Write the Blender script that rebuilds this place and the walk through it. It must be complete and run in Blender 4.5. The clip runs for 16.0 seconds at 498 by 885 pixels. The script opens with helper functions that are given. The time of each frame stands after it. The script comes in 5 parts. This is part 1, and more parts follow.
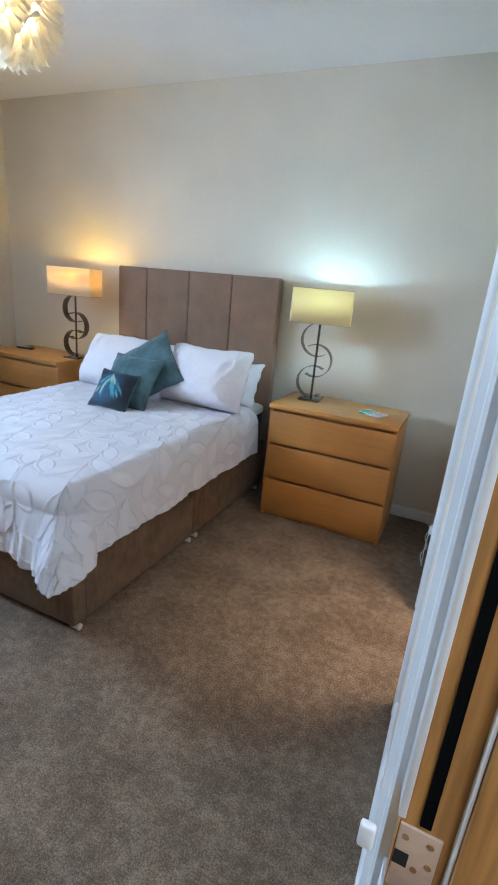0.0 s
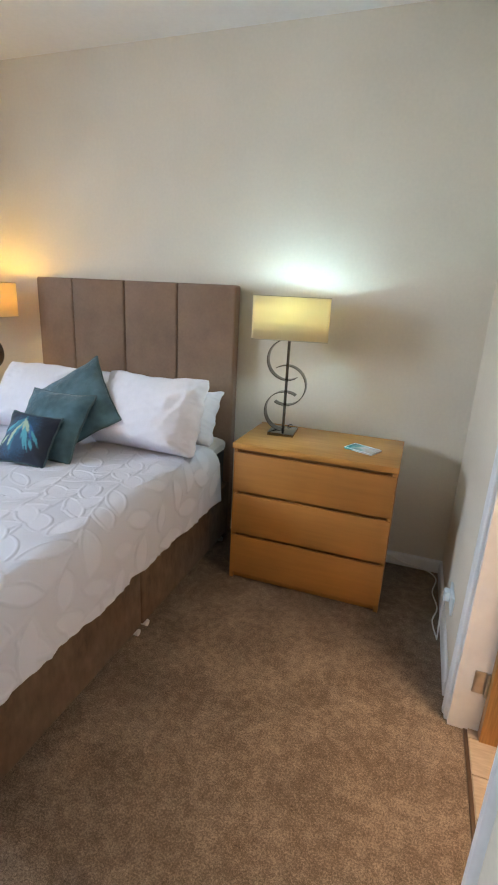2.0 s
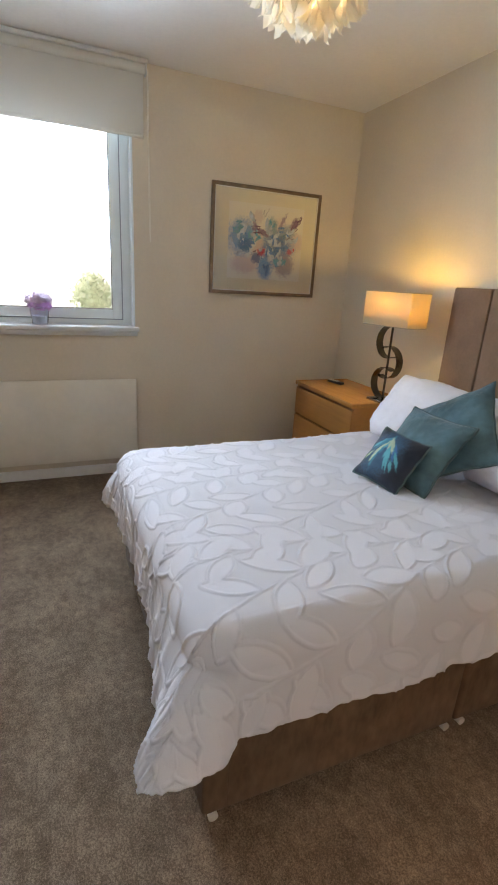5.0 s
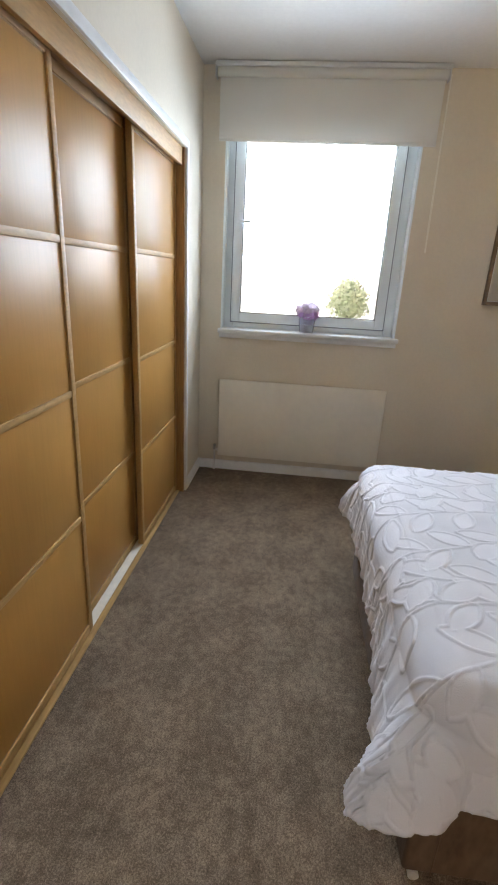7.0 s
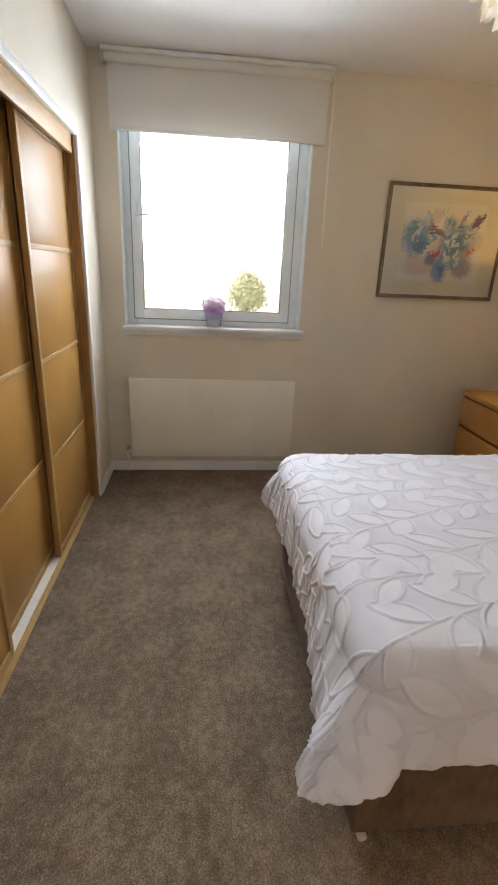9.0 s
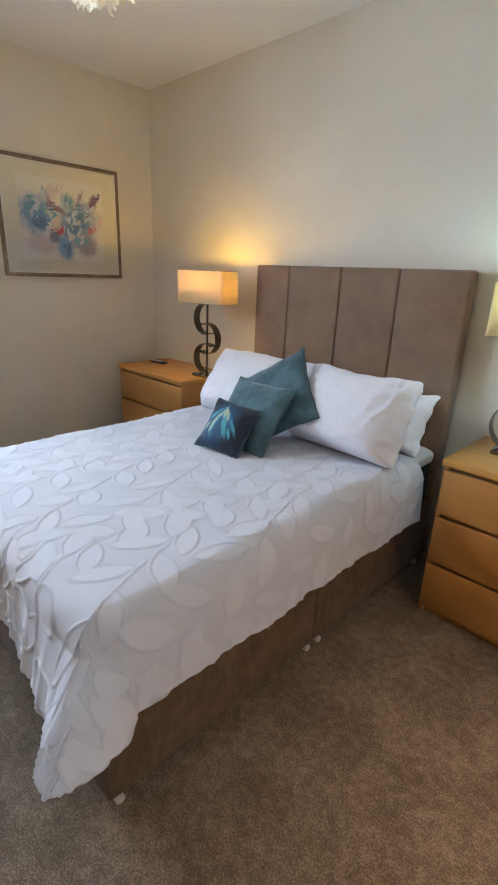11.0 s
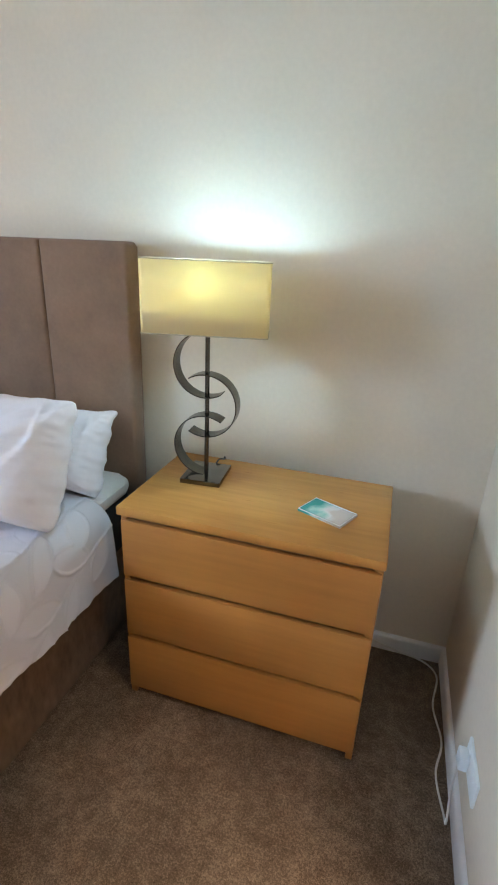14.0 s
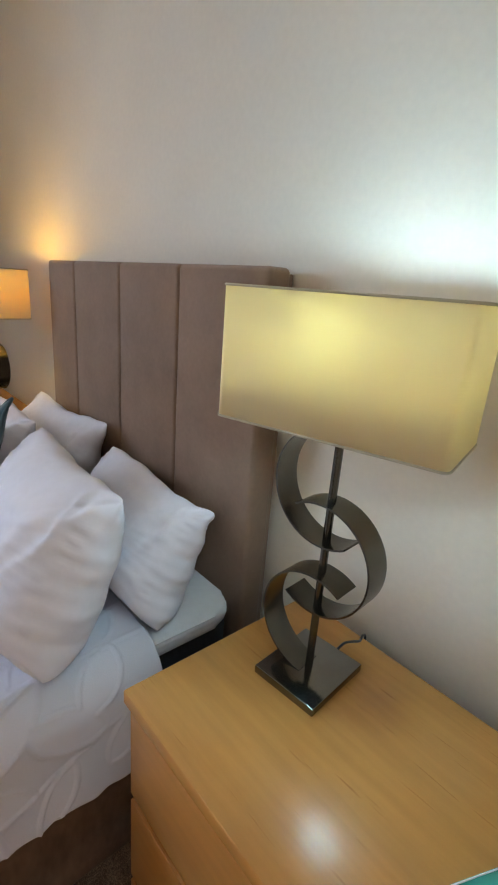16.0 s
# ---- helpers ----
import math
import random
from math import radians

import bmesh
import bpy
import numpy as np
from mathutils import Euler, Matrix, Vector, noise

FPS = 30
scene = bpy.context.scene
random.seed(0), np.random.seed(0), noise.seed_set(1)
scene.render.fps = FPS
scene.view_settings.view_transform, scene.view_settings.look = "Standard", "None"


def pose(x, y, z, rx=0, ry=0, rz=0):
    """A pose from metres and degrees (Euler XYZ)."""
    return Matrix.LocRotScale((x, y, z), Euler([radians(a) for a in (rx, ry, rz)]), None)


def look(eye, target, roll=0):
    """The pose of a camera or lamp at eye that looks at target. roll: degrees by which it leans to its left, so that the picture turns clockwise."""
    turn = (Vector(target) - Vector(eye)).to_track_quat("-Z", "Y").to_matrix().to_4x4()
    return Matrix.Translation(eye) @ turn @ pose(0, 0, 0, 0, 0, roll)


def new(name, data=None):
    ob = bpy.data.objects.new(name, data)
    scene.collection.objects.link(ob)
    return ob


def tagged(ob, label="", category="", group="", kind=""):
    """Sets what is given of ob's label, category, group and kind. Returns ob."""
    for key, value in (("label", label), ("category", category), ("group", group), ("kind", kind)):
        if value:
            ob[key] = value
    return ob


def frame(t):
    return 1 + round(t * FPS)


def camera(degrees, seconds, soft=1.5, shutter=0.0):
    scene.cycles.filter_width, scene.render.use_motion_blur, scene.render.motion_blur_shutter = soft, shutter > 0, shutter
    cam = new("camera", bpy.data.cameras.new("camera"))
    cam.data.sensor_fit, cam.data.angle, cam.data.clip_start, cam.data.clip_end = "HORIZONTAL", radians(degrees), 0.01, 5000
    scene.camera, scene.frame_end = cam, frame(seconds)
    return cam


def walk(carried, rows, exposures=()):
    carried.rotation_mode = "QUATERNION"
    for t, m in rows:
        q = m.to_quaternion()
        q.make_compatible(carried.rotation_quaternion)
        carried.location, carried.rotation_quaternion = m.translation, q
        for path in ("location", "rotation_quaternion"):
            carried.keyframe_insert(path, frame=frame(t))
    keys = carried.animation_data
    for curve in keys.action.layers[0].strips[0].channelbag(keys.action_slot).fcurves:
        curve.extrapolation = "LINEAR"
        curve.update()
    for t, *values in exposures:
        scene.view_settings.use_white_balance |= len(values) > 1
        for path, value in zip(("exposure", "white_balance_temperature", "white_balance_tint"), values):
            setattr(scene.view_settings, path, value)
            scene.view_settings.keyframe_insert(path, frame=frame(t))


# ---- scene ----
cam = camera(55.3, 16.0, 2.0)
PATH = [
    (0, (-0.059, -3.304, 1.457), (-0.821, -1.562, 0.839), 5.2),
    (0.5, (-0.193, -3.187, 1.463), (-0.846, -1.401, 0.841), 4.1),
    (1, (-0.277, -3.007, 1.461), (-0.838, -1.185, 0.857), 3.3),
    (1.5, (-0.303, -2.846, 1.47), (-0.852, -1.015, 0.884), 3.0),
    (2, (-0.32, -2.685, 1.473), (-0.946, -0.877, 0.89), 3.0),
    (2.5, (-0.338, -2.575, 1.475), (-1.103, -0.824, 0.886), 3.5),
    (3, (-0.346, -2.472, 1.482), (-1.316, -0.831, 0.877), 3.7),
    (3.5, (-0.377, -2.401, 1.479), (-1.575, -0.923, 0.864), 4.0),
    (4, (-0.398, -2.376, 1.49), (-1.82, -1.12, 0.857), 3.8),
    (4.5, (-0.42, -2.374, 1.489), (-2.022, -1.359, 0.853), 3.7),
    (5, (-0.431, -2.379, 1.492), (-2.17, -1.623, 0.854), 3.5),
    (5.2, (-0.433, -2.381, 1.494), (-2.214, -1.732, 0.857), 3.4),
    (7.3, (-0.456, -2.478, 1.527), (-2.324, -2.719, 0.855), 3.0),
    (7.5, (-0.455, -2.492, 1.527), (-2.32, -2.754, 0.854), 3.0),
    (8, (-0.459, -2.501, 1.526), (-2.328, -2.733, 0.852), 2.8),
    (8.5, (-0.465, -2.499, 1.532), (-2.346, -2.565, 0.857), 2.7),
    (9, (-0.463, -2.504, 1.537), (-2.333, -2.299, 0.86), 2.6),
    (9.5, (-0.458, -2.509, 1.52), (-2.269, -1.985, 0.85), 2.8),
    (10, (-0.452, -2.491, 1.465), (-2.153, -1.658, 0.823), 2.8),
    (10.2, (-0.446, -2.488, 1.463), (-2.085, -1.537, 0.824), 2.9),
    (12.3, (-0.361, -2.454, 1.518), (-1.138, -0.794, 0.758), 2.0),
    (12.5, (-0.352, -2.41, 1.513), (-1.082, -0.726, 0.734), 2.2),
    (13, (-0.385, -2.181, 1.504), (-0.988, -0.442, 0.721), 2.1),
    (13.5, (-0.373, -1.956, 1.507), (-0.916, -0.188, 0.742), 2.1),
    (14, (-0.396, -1.67, 1.499), (-0.929, 0.12, 0.774), 2.6),
    (14.5, (-0.403, -1.429, 1.501), (-1.032, 0.339, 0.806), 2.9),
    (15, (-0.395, -1.181, 1.501), (-1.228, 0.506, 0.839), 3.4),
    (15.5, (-0.422, -1.008, 1.491), (-1.54, 0.516, 0.861), 3.5),
    (16, (-0.512, -0.873, 1.483), (-1.918, 0.405, 0.869), 4.5),
]
EXPOSURES = [(0, -0.01, 5800, 12), (0.5, -0.17, 6400, 17), (1.0, -0.16, 6580, 16), (2.0, -0.09, 6780, 16), (3.0, -0.15, 6780, 18), (4.0, -0.2, 6580, 20), (5.0, -0.29, 7090, 17), (8.0, -0.38, 7390, 18), (9.1, -0.33, 7890, 20), (10.0, -0.32, 7190, 17), (12.5, -0.02, 6400, 15), (14.5, 0.01, 6500, 16), (15.2, -0.12, 6550, 17), (16.0, -0.39, 6650, 20)]
walk(cam, [(t, look(eye, target, roll)) for t, eye, target, roll in PATH], EXPOSURES)


# ---- world and light ----
world = bpy.data.worlds.new("sky")
scene.world = world
world.use_nodes = True
wn = world.node_tree.nodes
sky = wn.new("ShaderNodeTexSky")
sky.sky_type, sky.sun_disc = "NISHITA", False
sky.sun_elevation, sky.sun_rotation = radians(40), radians(150)
sky.dust_density = 3.0
world.node_tree.links.new(sky.outputs[0], wn["Background"].inputs[0])
wn["Background"].inputs[1].default_value = 0.15

sun = new("sun", bpy.data.lights.new("sun", "SUN"))
sun.data.energy, sun.data.angle, sun.data.color = 5.0, radians(3), (1.0, 0.95, 0.87)
sun.matrix_world = look((26, -16, 20), (0, 0, 0))

window_light = new("window_light", bpy.data.lights.new("window_light", "AREA"))
window_light.data.shape, window_light.data.size, window_light.data.size_y = "RECTANGLE", 1.12, 0.80
window_light.data.energy, window_light.data.color, window_light.data.spread = 57, (0.58, 0.79, 1.0), radians(130)
window_light.matrix_world = look((-4.26, -2.41, 2.00), (0, -2.30, 1.0))

# the en suite has its lamp on
bath_light = new("en_suite_light", bpy.data.lights.new("en_suite_light", "AREA"))
bath_light.data.size, bath_light.data.energy, bath_light.data.color = 0.4, 70, (1.0, 0.81, 0.60)
bath_light.matrix_world = look((0.40, -1.45, 2.62), (0.1, -1.45, 0))

# unseen fill lamp added over the landing, brightens the entry jamb and near carpet
landing_fill = new("landing_fill", bpy.data.lights.new("landing_fill", "AREA"))
landing_fill.data.size, landing_fill.data.energy, landing_fill.data.color = 1.1, 38, (0.74, 0.87, 1.0)
landing_fill.matrix_world = look((0.75, -3.5, 2.5), (0.74, -3.4, 0))


# ---- materials ----
def mat(name, color, rough=0.5, metal=0.0, vary=0.0, scale=20.0, bump=0.0, bscale=200.0, alt=None, stretch=(1, 1, 1), detail=4.0, spec=0.5, coarse=0.0, cscale=3.0, sheen=0.0, bdist=0.004):
    m = bpy.data.materials.new(name)
    m.use_nodes = True
    nt = m.node_tree
    n, l = nt.nodes, nt.links
    b = n["Principled BSDF"]
    b.inputs["Base Color"].default_value = (*color, 1)
    b.inputs["Roughness"].default_value = rough
    b.inputs["Metallic"].default_value = metal
    b.inputs["Specular IOR Level"].default_value = spec
    if sheen:
        b.inputs["Sheen Weight"].default_value = sheen
        b.inputs["Sheen Roughness"].default_value = 0.4
    tc = n.new("ShaderNodeTexCoord")
    mp = n.new("ShaderNodeMapping")
    mp.inputs["Scale"].default_value = stretch
    l.new(tc.outputs["Object"], mp.inputs[0])
    if vary or coarse:
        nz = n.new("ShaderNodeTexNoise")
        nz.inputs["Scale"].default_value, nz.inputs["Detail"].default_value = scale, detail
        l.new(mp.outputs[0], nz.inputs["Vector"])
        n2 = n.new("ShaderNodeTexNoise")
        n2.inputs["Scale"].default_value = cscale
        l.new(tc.outputs["Object"], n2.inputs["Vector"])
        r1 = n.new("ShaderNodeMapRange")
        r1.inputs["From Min"].default_value, r1.inputs["From Max"].default_value = 0.3, 0.7
        r1.inputs["To Min"].default_value, r1.inputs["To Max"].default_value = -vary, vary
        r2 = n.new("ShaderNodeMapRange")
        r2.inputs["From Min"].default_value, r2.inputs["From Max"].default_value = 0.3, 0.7
        r2.inputs["To Min"].default_value, r2.inputs["To Max"].default_value = -coarse, coarse
        l.new(nz.outputs[0], r1.inputs[0])
        l.new(n2.outputs[0], r2.inputs[0])
        ad = n.new("ShaderNodeMath")
        l.new(r1.outputs[0], ad.inputs[0])
        l.new(r2.outputs[0], ad.inputs[1])
        a2 = n.new("ShaderNodeMath")
        a2.inputs[1].default_value = 0.5
        l.new(ad.outputs[0], a2.inputs[0])
        mx = n.new("ShaderNodeMix")
        mx.data_type = "RGBA"
        other = alt or tuple(c * 1.9 for c in color)
        lo = tuple(max(0, 2 * c - o) for c, o in zip(color, other)) if alt else tuple(c * 0.1 for c in color)
        mx.inputs[6].default_value, mx.inputs[7].default_value = (*lo, 1), (*other, 1)
        l.new(a2.outputs[0], mx.inputs[0])
        l.new(mx.outputs[2], b.inputs["Base Color"])
    if bump:
        bz = n.new("ShaderNodeTexNoise")
        bz.inputs["Scale"].default_value, bz.inputs["Detail"].default_value = bscale, 3
        l.new(mp.outputs[0], bz.inputs["Vector"])
        bp = n.new("ShaderNodeBump")
        bp.inputs["Strength"].default_value, bp.inputs["Distance"].default_value = bump, bdist
        l.new(bz.outputs[0], bp.inputs["Height"])
        l.new(bp.outputs[0], b.inputs["Normal"])
    return m


def emission(name, color, strength):
    m = bpy.data.materials.new(name)
    m.use_nodes = True
    b = m.node_tree.nodes["Principled BSDF"]
    b.inputs["Base Color"].default_value = (*color, 1)
    b.inputs["Emission Color"].default_value = (*color, 1)
    b.inputs["Emission Strength"].default_value = strength
    return m


def translucent(name, color, through_color, amount, bump=0.0, bscale=400.0, rough=0.8):
    m = bpy.data.materials.new(name)
    m.use_nodes = True
    n, l = m.node_tree.nodes, m.node_tree.links
    n.remove(n["Principled BSDF"])
    out = n["Material Output"]
    d, t, x = n.new("ShaderNodeBsdfDiffuse"), n.new("ShaderNodeBsdfTranslucent"), n.new("ShaderNodeMixShader")
    d.inputs[0].default_value, t.inputs[0].default_value = (*color, 1), (*through_color, 1)
    x.inputs[0].default_value = amount
    l.new(d.outputs[0], x.inputs[1])
    l.new(t.outputs[0], x.inputs[2])
    l.new(x.outputs[0], out.inputs[0])
    if bump:
        tc, wv, bp = n.new("ShaderNodeTexCoord"), n.new("ShaderNodeTexNoise"), n.new("ShaderNodeBump")
        wv.inputs["Scale"].default_value = bscale
        bp.inputs["Strength"].default_value, bp.inputs["Distance"].default_value = bump, 0.001
        l.new(tc.outputs["Object"], wv.inputs["Vector"])
        l.new(wv.outputs[0], bp.inputs["Height"])
        l.new(bp.outputs[0], d.inputs["Normal"])
    return m


def glass(name, color=(1, 1, 1), rough=0.0, ior=1.45):
    m = bpy.data.materials.new(name)
    m.use_nodes = True
    b = m.node_tree.nodes["Principled BSDF"]
    b.inputs["Base Color"].default_value = (*color, 1)
    b.inputs["Roughness"].default_value, b.inputs["IOR"].default_value = rough, ior
    b.inputs["Transmission Weight"].default_value = 1.0
    return m


M_WALL = mat("wall_paint", (0.73, 0.655, 0.545), 0.75, vary=0.012, scale=60, bump=0.025, bscale=260, coarse=0.03, cscale=1.5, spec=0.3)
M_CEIL = mat("ceiling_paint", (0.85, 0.83, 0.81), 0.85, vary=0.01, scale=50, bump=0.05, bscale=200, coarse=0.02, cscale=1.2, spec=0.2)
M_WHITE = mat("white_gloss_paint", (0.78, 0.78, 0.78), 0.32, vary=0.015, scale=30, bump=0.03, bscale=60, coarse=0.03, cscale=4)
# white tinted blue: the daylight cast on the window frame is put into the colour
M_UPVC = mat("white_upvc_blue_cast", (0.84, 0.91, 0.94), 0.28, coarse=0.02, cscale=5)
def carpet_material():
    """Short twisted pile: tufts light and dark, trodden patches, and relief from the same tufts."""
    m = bpy.data.materials.new("carpet")
    m.use_nodes = True
    n, l = m.node_tree.nodes, m.node_tree.links
    p = n["Principled BSDF"]
    p.inputs["Roughness"].default_value, p.inputs["Specular IOR Level"].default_value = 0.95, 0.1
    p.inputs["Sheen Weight"].default_value, p.inputs["Sheen Roughness"].default_value = 0.08, 0.5
    tc = n.new("ShaderNodeTexCoord")
    total = None
    for scale, detail, low, high, weight in ((330, 2, 0.34, 0.66, 0.20), (140, 3, 0.36, 0.64, 0.13), (30, 4, 0.36, 0.64, 0.085), (5.5, 4, 0.38, 0.62, 0.075)):
        nz, rg = n.new("ShaderNodeTexNoise"), n.new("ShaderNodeMapRange")
        nz.inputs["Scale"].default_value, nz.inputs["Detail"].default_value = scale, detail
        rg.inputs["From Min"].default_value, rg.inputs["From Max"].default_value = low, high
        rg.inputs["To Min"].default_value, rg.inputs["To Max"].default_value = -weight, weight
        l.new(tc.outputs["Object"], nz.inputs["Vector"])
        l.new(nz.outputs[0], rg.inputs[0])
        if total is None:
            total = rg.outputs[0]
        else:
            ad = n.new("ShaderNodeMath")
            l.new(total, ad.inputs[0])
            l.new(rg.outputs[0], ad.inputs[1])
            total = ad.outputs[0]
    half = n.new("ShaderNodeMath")
    half.inputs[1].default_value = 0.5
    l.new(total, half.inputs[0])
    rp = n.new("ShaderNodeValToRGB")
    e = rp.color_ramp.elements
    e[0].position, e[0].color = 0.0, (0.040, 0.026, 0.017, 1)
    e[1].position, e[1].color = 1.0, (0.390, 0.290, 0.210, 1)
    k = e.new(0.5)
    k.color = (0.158, 0.111, 0.077, 1)
    l.new(half.outputs[0], rp.inputs[0])
    l.new(rp.outputs[0], p.inputs["Base Color"])
    bp = n.new("ShaderNodeBump")
    bp.inputs["Strength"].default_value, bp.inputs["Distance"].default_value = 0.35, 0.005
    l.new(half.outputs[0], bp.inputs["Height"])
    l.new(bp.outputs[0], p.inputs["Normal"])
    return m


M_CARPET = carpet_material()
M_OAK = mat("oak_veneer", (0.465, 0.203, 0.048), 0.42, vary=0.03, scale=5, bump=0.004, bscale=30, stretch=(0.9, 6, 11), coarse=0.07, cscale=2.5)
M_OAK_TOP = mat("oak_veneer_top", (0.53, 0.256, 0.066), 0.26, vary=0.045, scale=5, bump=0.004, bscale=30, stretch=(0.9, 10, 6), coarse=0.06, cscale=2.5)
def flecks(m, stretch, dark):
    """Sparse dark pores along the grain of a veneer."""
    n, l = m.node_tree.nodes, m.node_tree.links
    b = n["Principled BSDF"]
    src = b.inputs["Base Color"].links[0].from_socket
    tc, mp, nz = n.new("ShaderNodeTexCoord"), n.new("ShaderNodeMapping"), n.new("ShaderNodeTexNoise")
    mp.inputs["Scale"].default_value = stretch
    nz.inputs["Scale"].default_value, nz.inputs["Detail"].default_value = 9.0, 6
    rg, mx = n.new("ShaderNodeMapRange"), n.new("ShaderNodeMix")
    rg.inputs["From Min"].default_value, rg.inputs["From Max"].default_value = 0.655, 0.76
    rg.inputs["To Max"].default_value = 0.55
    mx.data_type = "RGBA"
    mx.clamp_factor = True
    mx.inputs[7].default_value = (*dark, 1)
    l.new(tc.outputs["Object"], mp.inputs[0])
    l.new(mp.outputs[0], nz.inputs["Vector"])
    l.new(nz.outputs[0], rg.inputs[0])
    l.new(rg.outputs[0], mx.inputs[0])
    l.new(src, mx.inputs[6])
    l.new(mx.outputs[2], b.inputs["Base Color"])


flecks(M_OAK_TOP, (1.0, 16, 16), (0.30, 0.115, 0.022))
M_GROOVE = mat("drawer_recess", (0.34, 0.165, 0.055), 0.6, vary=0.08, scale=10)
M_OAK_DOOR = mat("door_oak", (0.42, 0.20, 0.055), 0.42, vary=0.14, scale=7, bump=0.05, bscale=50, stretch=(20, 20, 1.2), coarse=0.06)
M_WARD = mat("wardrobe_veneer", (0.40, 0.20, 0.055), 0.43, spec=0.12, vary=0.022, scale=8, bump=0.004, bscale=40, stretch=(14, 14, 0.9), coarse=0.05, cscale=1.8)
M_RAIL = mat("wardrobe_rail", (0.42, 0.245, 0.095), 0.55, spec=0.2, vary=0.07, scale=10, stretch=(2, 10, 10), coarse=0.04)
M_STILE = mat("wardrobe_stile", (0.30, 0.155, 0.055), 0.35, vary=0.1, scale=9, stretch=(12, 12, 1), coarse=0.05)
M_TRACK = mat("track_metal", (0.72, 0.66, 0.58), 0.4, vary=0.04, scale=30)
M_DARK = mat("dark_void", (0.02, 0.018, 0.015), 0.9)
M_VELVET = mat("headboard_velvet", (0.258, 0.165, 0.113), 0.85, vary=0.025, scale=70, bump=0.06, bscale=500, coarse=0.06, cscale=7, sheen=0.22, spec=0.2)
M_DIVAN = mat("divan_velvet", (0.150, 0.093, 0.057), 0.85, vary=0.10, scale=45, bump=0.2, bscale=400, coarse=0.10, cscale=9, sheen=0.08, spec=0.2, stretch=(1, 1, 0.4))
def spread_material():
    """White cotton whose woven leaves are smoother and paler than the ground between them."""
    m = mat("white_bedspread", (0.80, 0.79, 0.80), 0.85, bump=0.22, bscale=330, sheen=0.15, spec=0.2)
    n, l = m.node_tree.nodes, m.node_tree.links
    at, mx = n.new("ShaderNodeAttribute"), n.new("ShaderNodeMix")
    at.attribute_name = "weave"
    mx.data_type = "RGBA"
    mx.inputs[6].default_value, mx.inputs[7].default_value = (0.715, 0.71, 0.77, 1), (0.775, 0.77, 0.835, 1)
    l.new(at.outputs["Fac"], mx.inputs[0])
    l.new(mx.outputs[2], n["Principled BSDF"].inputs["Base Color"])
    return m


M_SPREAD = spread_material()
M_SPREAD_HEM = mat("white_bedspread", (0.70, 0.69, 0.71), 0.85, vary=0.012, scale=90, bump=0.22, bscale=330, coarse=0.015, cscale=6, sheen=0.15, spec=0.2)
M_COTTON = mat("white_cotton", (0.82, 0.80, 0.79), 0.9, vary=0.012, scale=40, bump=0.15, bscale=260, coarse=0.015, cscale=6, spec=0.15, sheen=0.1)
M_PILLOW = mat("pillow_cotton", (0.89, 0.88, 0.94), 0.9, vary=0.01, scale=40, bump=0.22, bscale=13, bdist=0.010, coarse=0.012, cscale=6, spec=0.15, sheen=0.1)
M_MATT_SIDE = mat("mattress_side", (0.022, 0.022, 0.026), 0.8, vary=0.1, scale=60)
M_TEAL = mat("teal_velvet", (0.078, 0.150, 0.178), 0.8, vary=0.08, scale=30, bump=0.3, bscale=500, coarse=0.14, cscale=9, sheen=0.5, spec=0.2)
M_PIPE = mat("teal_piping", (0.070, 0.120, 0.132), 0.75, vary=0.05, scale=80)
M_GUN = mat("gunmetal", (0.13, 0.12, 0.10), 0.24, metal=1.0, vary=0.08, scale=15, coarse=0.1, cscale=8)
M_GUN_PLATE = mat("gunmetal_plate", (0.20, 0.19, 0.17), 0.14, metal=1.0, vary=0.05, scale=15)
M_STEEL = mat("brushed_steel", (0.55, 0.53, 0.50), 0.32, metal=1.0, vary=0.05, scale=40)
M_CHROME = mat("chrome", (0.85, 0.84, 0.82), 0.28, metal=1.0)
# pale, only half metallic: the castors' window glint is put into the base colour
M_CASTOR = mat("castor_glint_metal", (0.88, 0.86, 0.82), 0.28, metal=0.45, vary=0.04, scale=40)
M_BLACK = mat("black_plastic", (0.012, 0.012, 0.013), 0.45)
M_CABLE = mat("white_cable", (0.70, 0.69, 0.67), 0.45)
M_SHADE = translucent("cream_shade_fabric", (0.93, 0.88, 0.70), (1.0, 0.80, 0.42), 0.52, 0.15, 700)
M_TRIM = mat("shade_trim", (0.50, 0.44, 0.32), 0.7)
M_PETAL = translucent("white_petal", (0.88, 0.86, 0.80), (0.92, 0.88, 0.76), 0.55)
M_BLIND = translucent("blind_fabric", (0.80, 0.78, 0.73), (0.74, 0.74, 0.72), 0.15, 0.2, 600)
M_RAD = mat("radiator_enamel", (0.86, 0.82, 0.73), 0.35, vary=0.01, scale=20, coarse=0.02)
M_FRAME = mat("picture_frame_bronze", (0.21, 0.145, 0.095), 0.30, metal=0.4, vary=0.12, scale=25, bump=0.05, bscale=80, coarse=0.1)
M_MOUNT = mat("picture_mount", (0.80, 0.75, 0.63), 0.8, vary=0.01, scale=40)
M_GLASS = glass("window_glass")
M_VASE = glass("vase_glass", (0.93, 0.95, 1.0), 0.02)
M_TILE = mat("wood_look_tile", (0.38, 0.28, 0.19), 0.35, vary=0.10, scale=8, stretch=(2, 14, 1), coarse=0.05)
M_SEAL = mat("black_seal", (0.004, 0.004, 0.004), 0.9, spec=0.05)
M_PLATE = mat("strike_plate", (0.66, 0.48, 0.36), 0.5, metal=0.4, vary=0.1, scale=30)
M_BULB_COOL = emission("bulb_cool", (0.50, 0.86, 1.0), 300.0)
M_BULB_WARM = emission("bulb_warm", (1.0, 0.64, 0.10), 320.0)
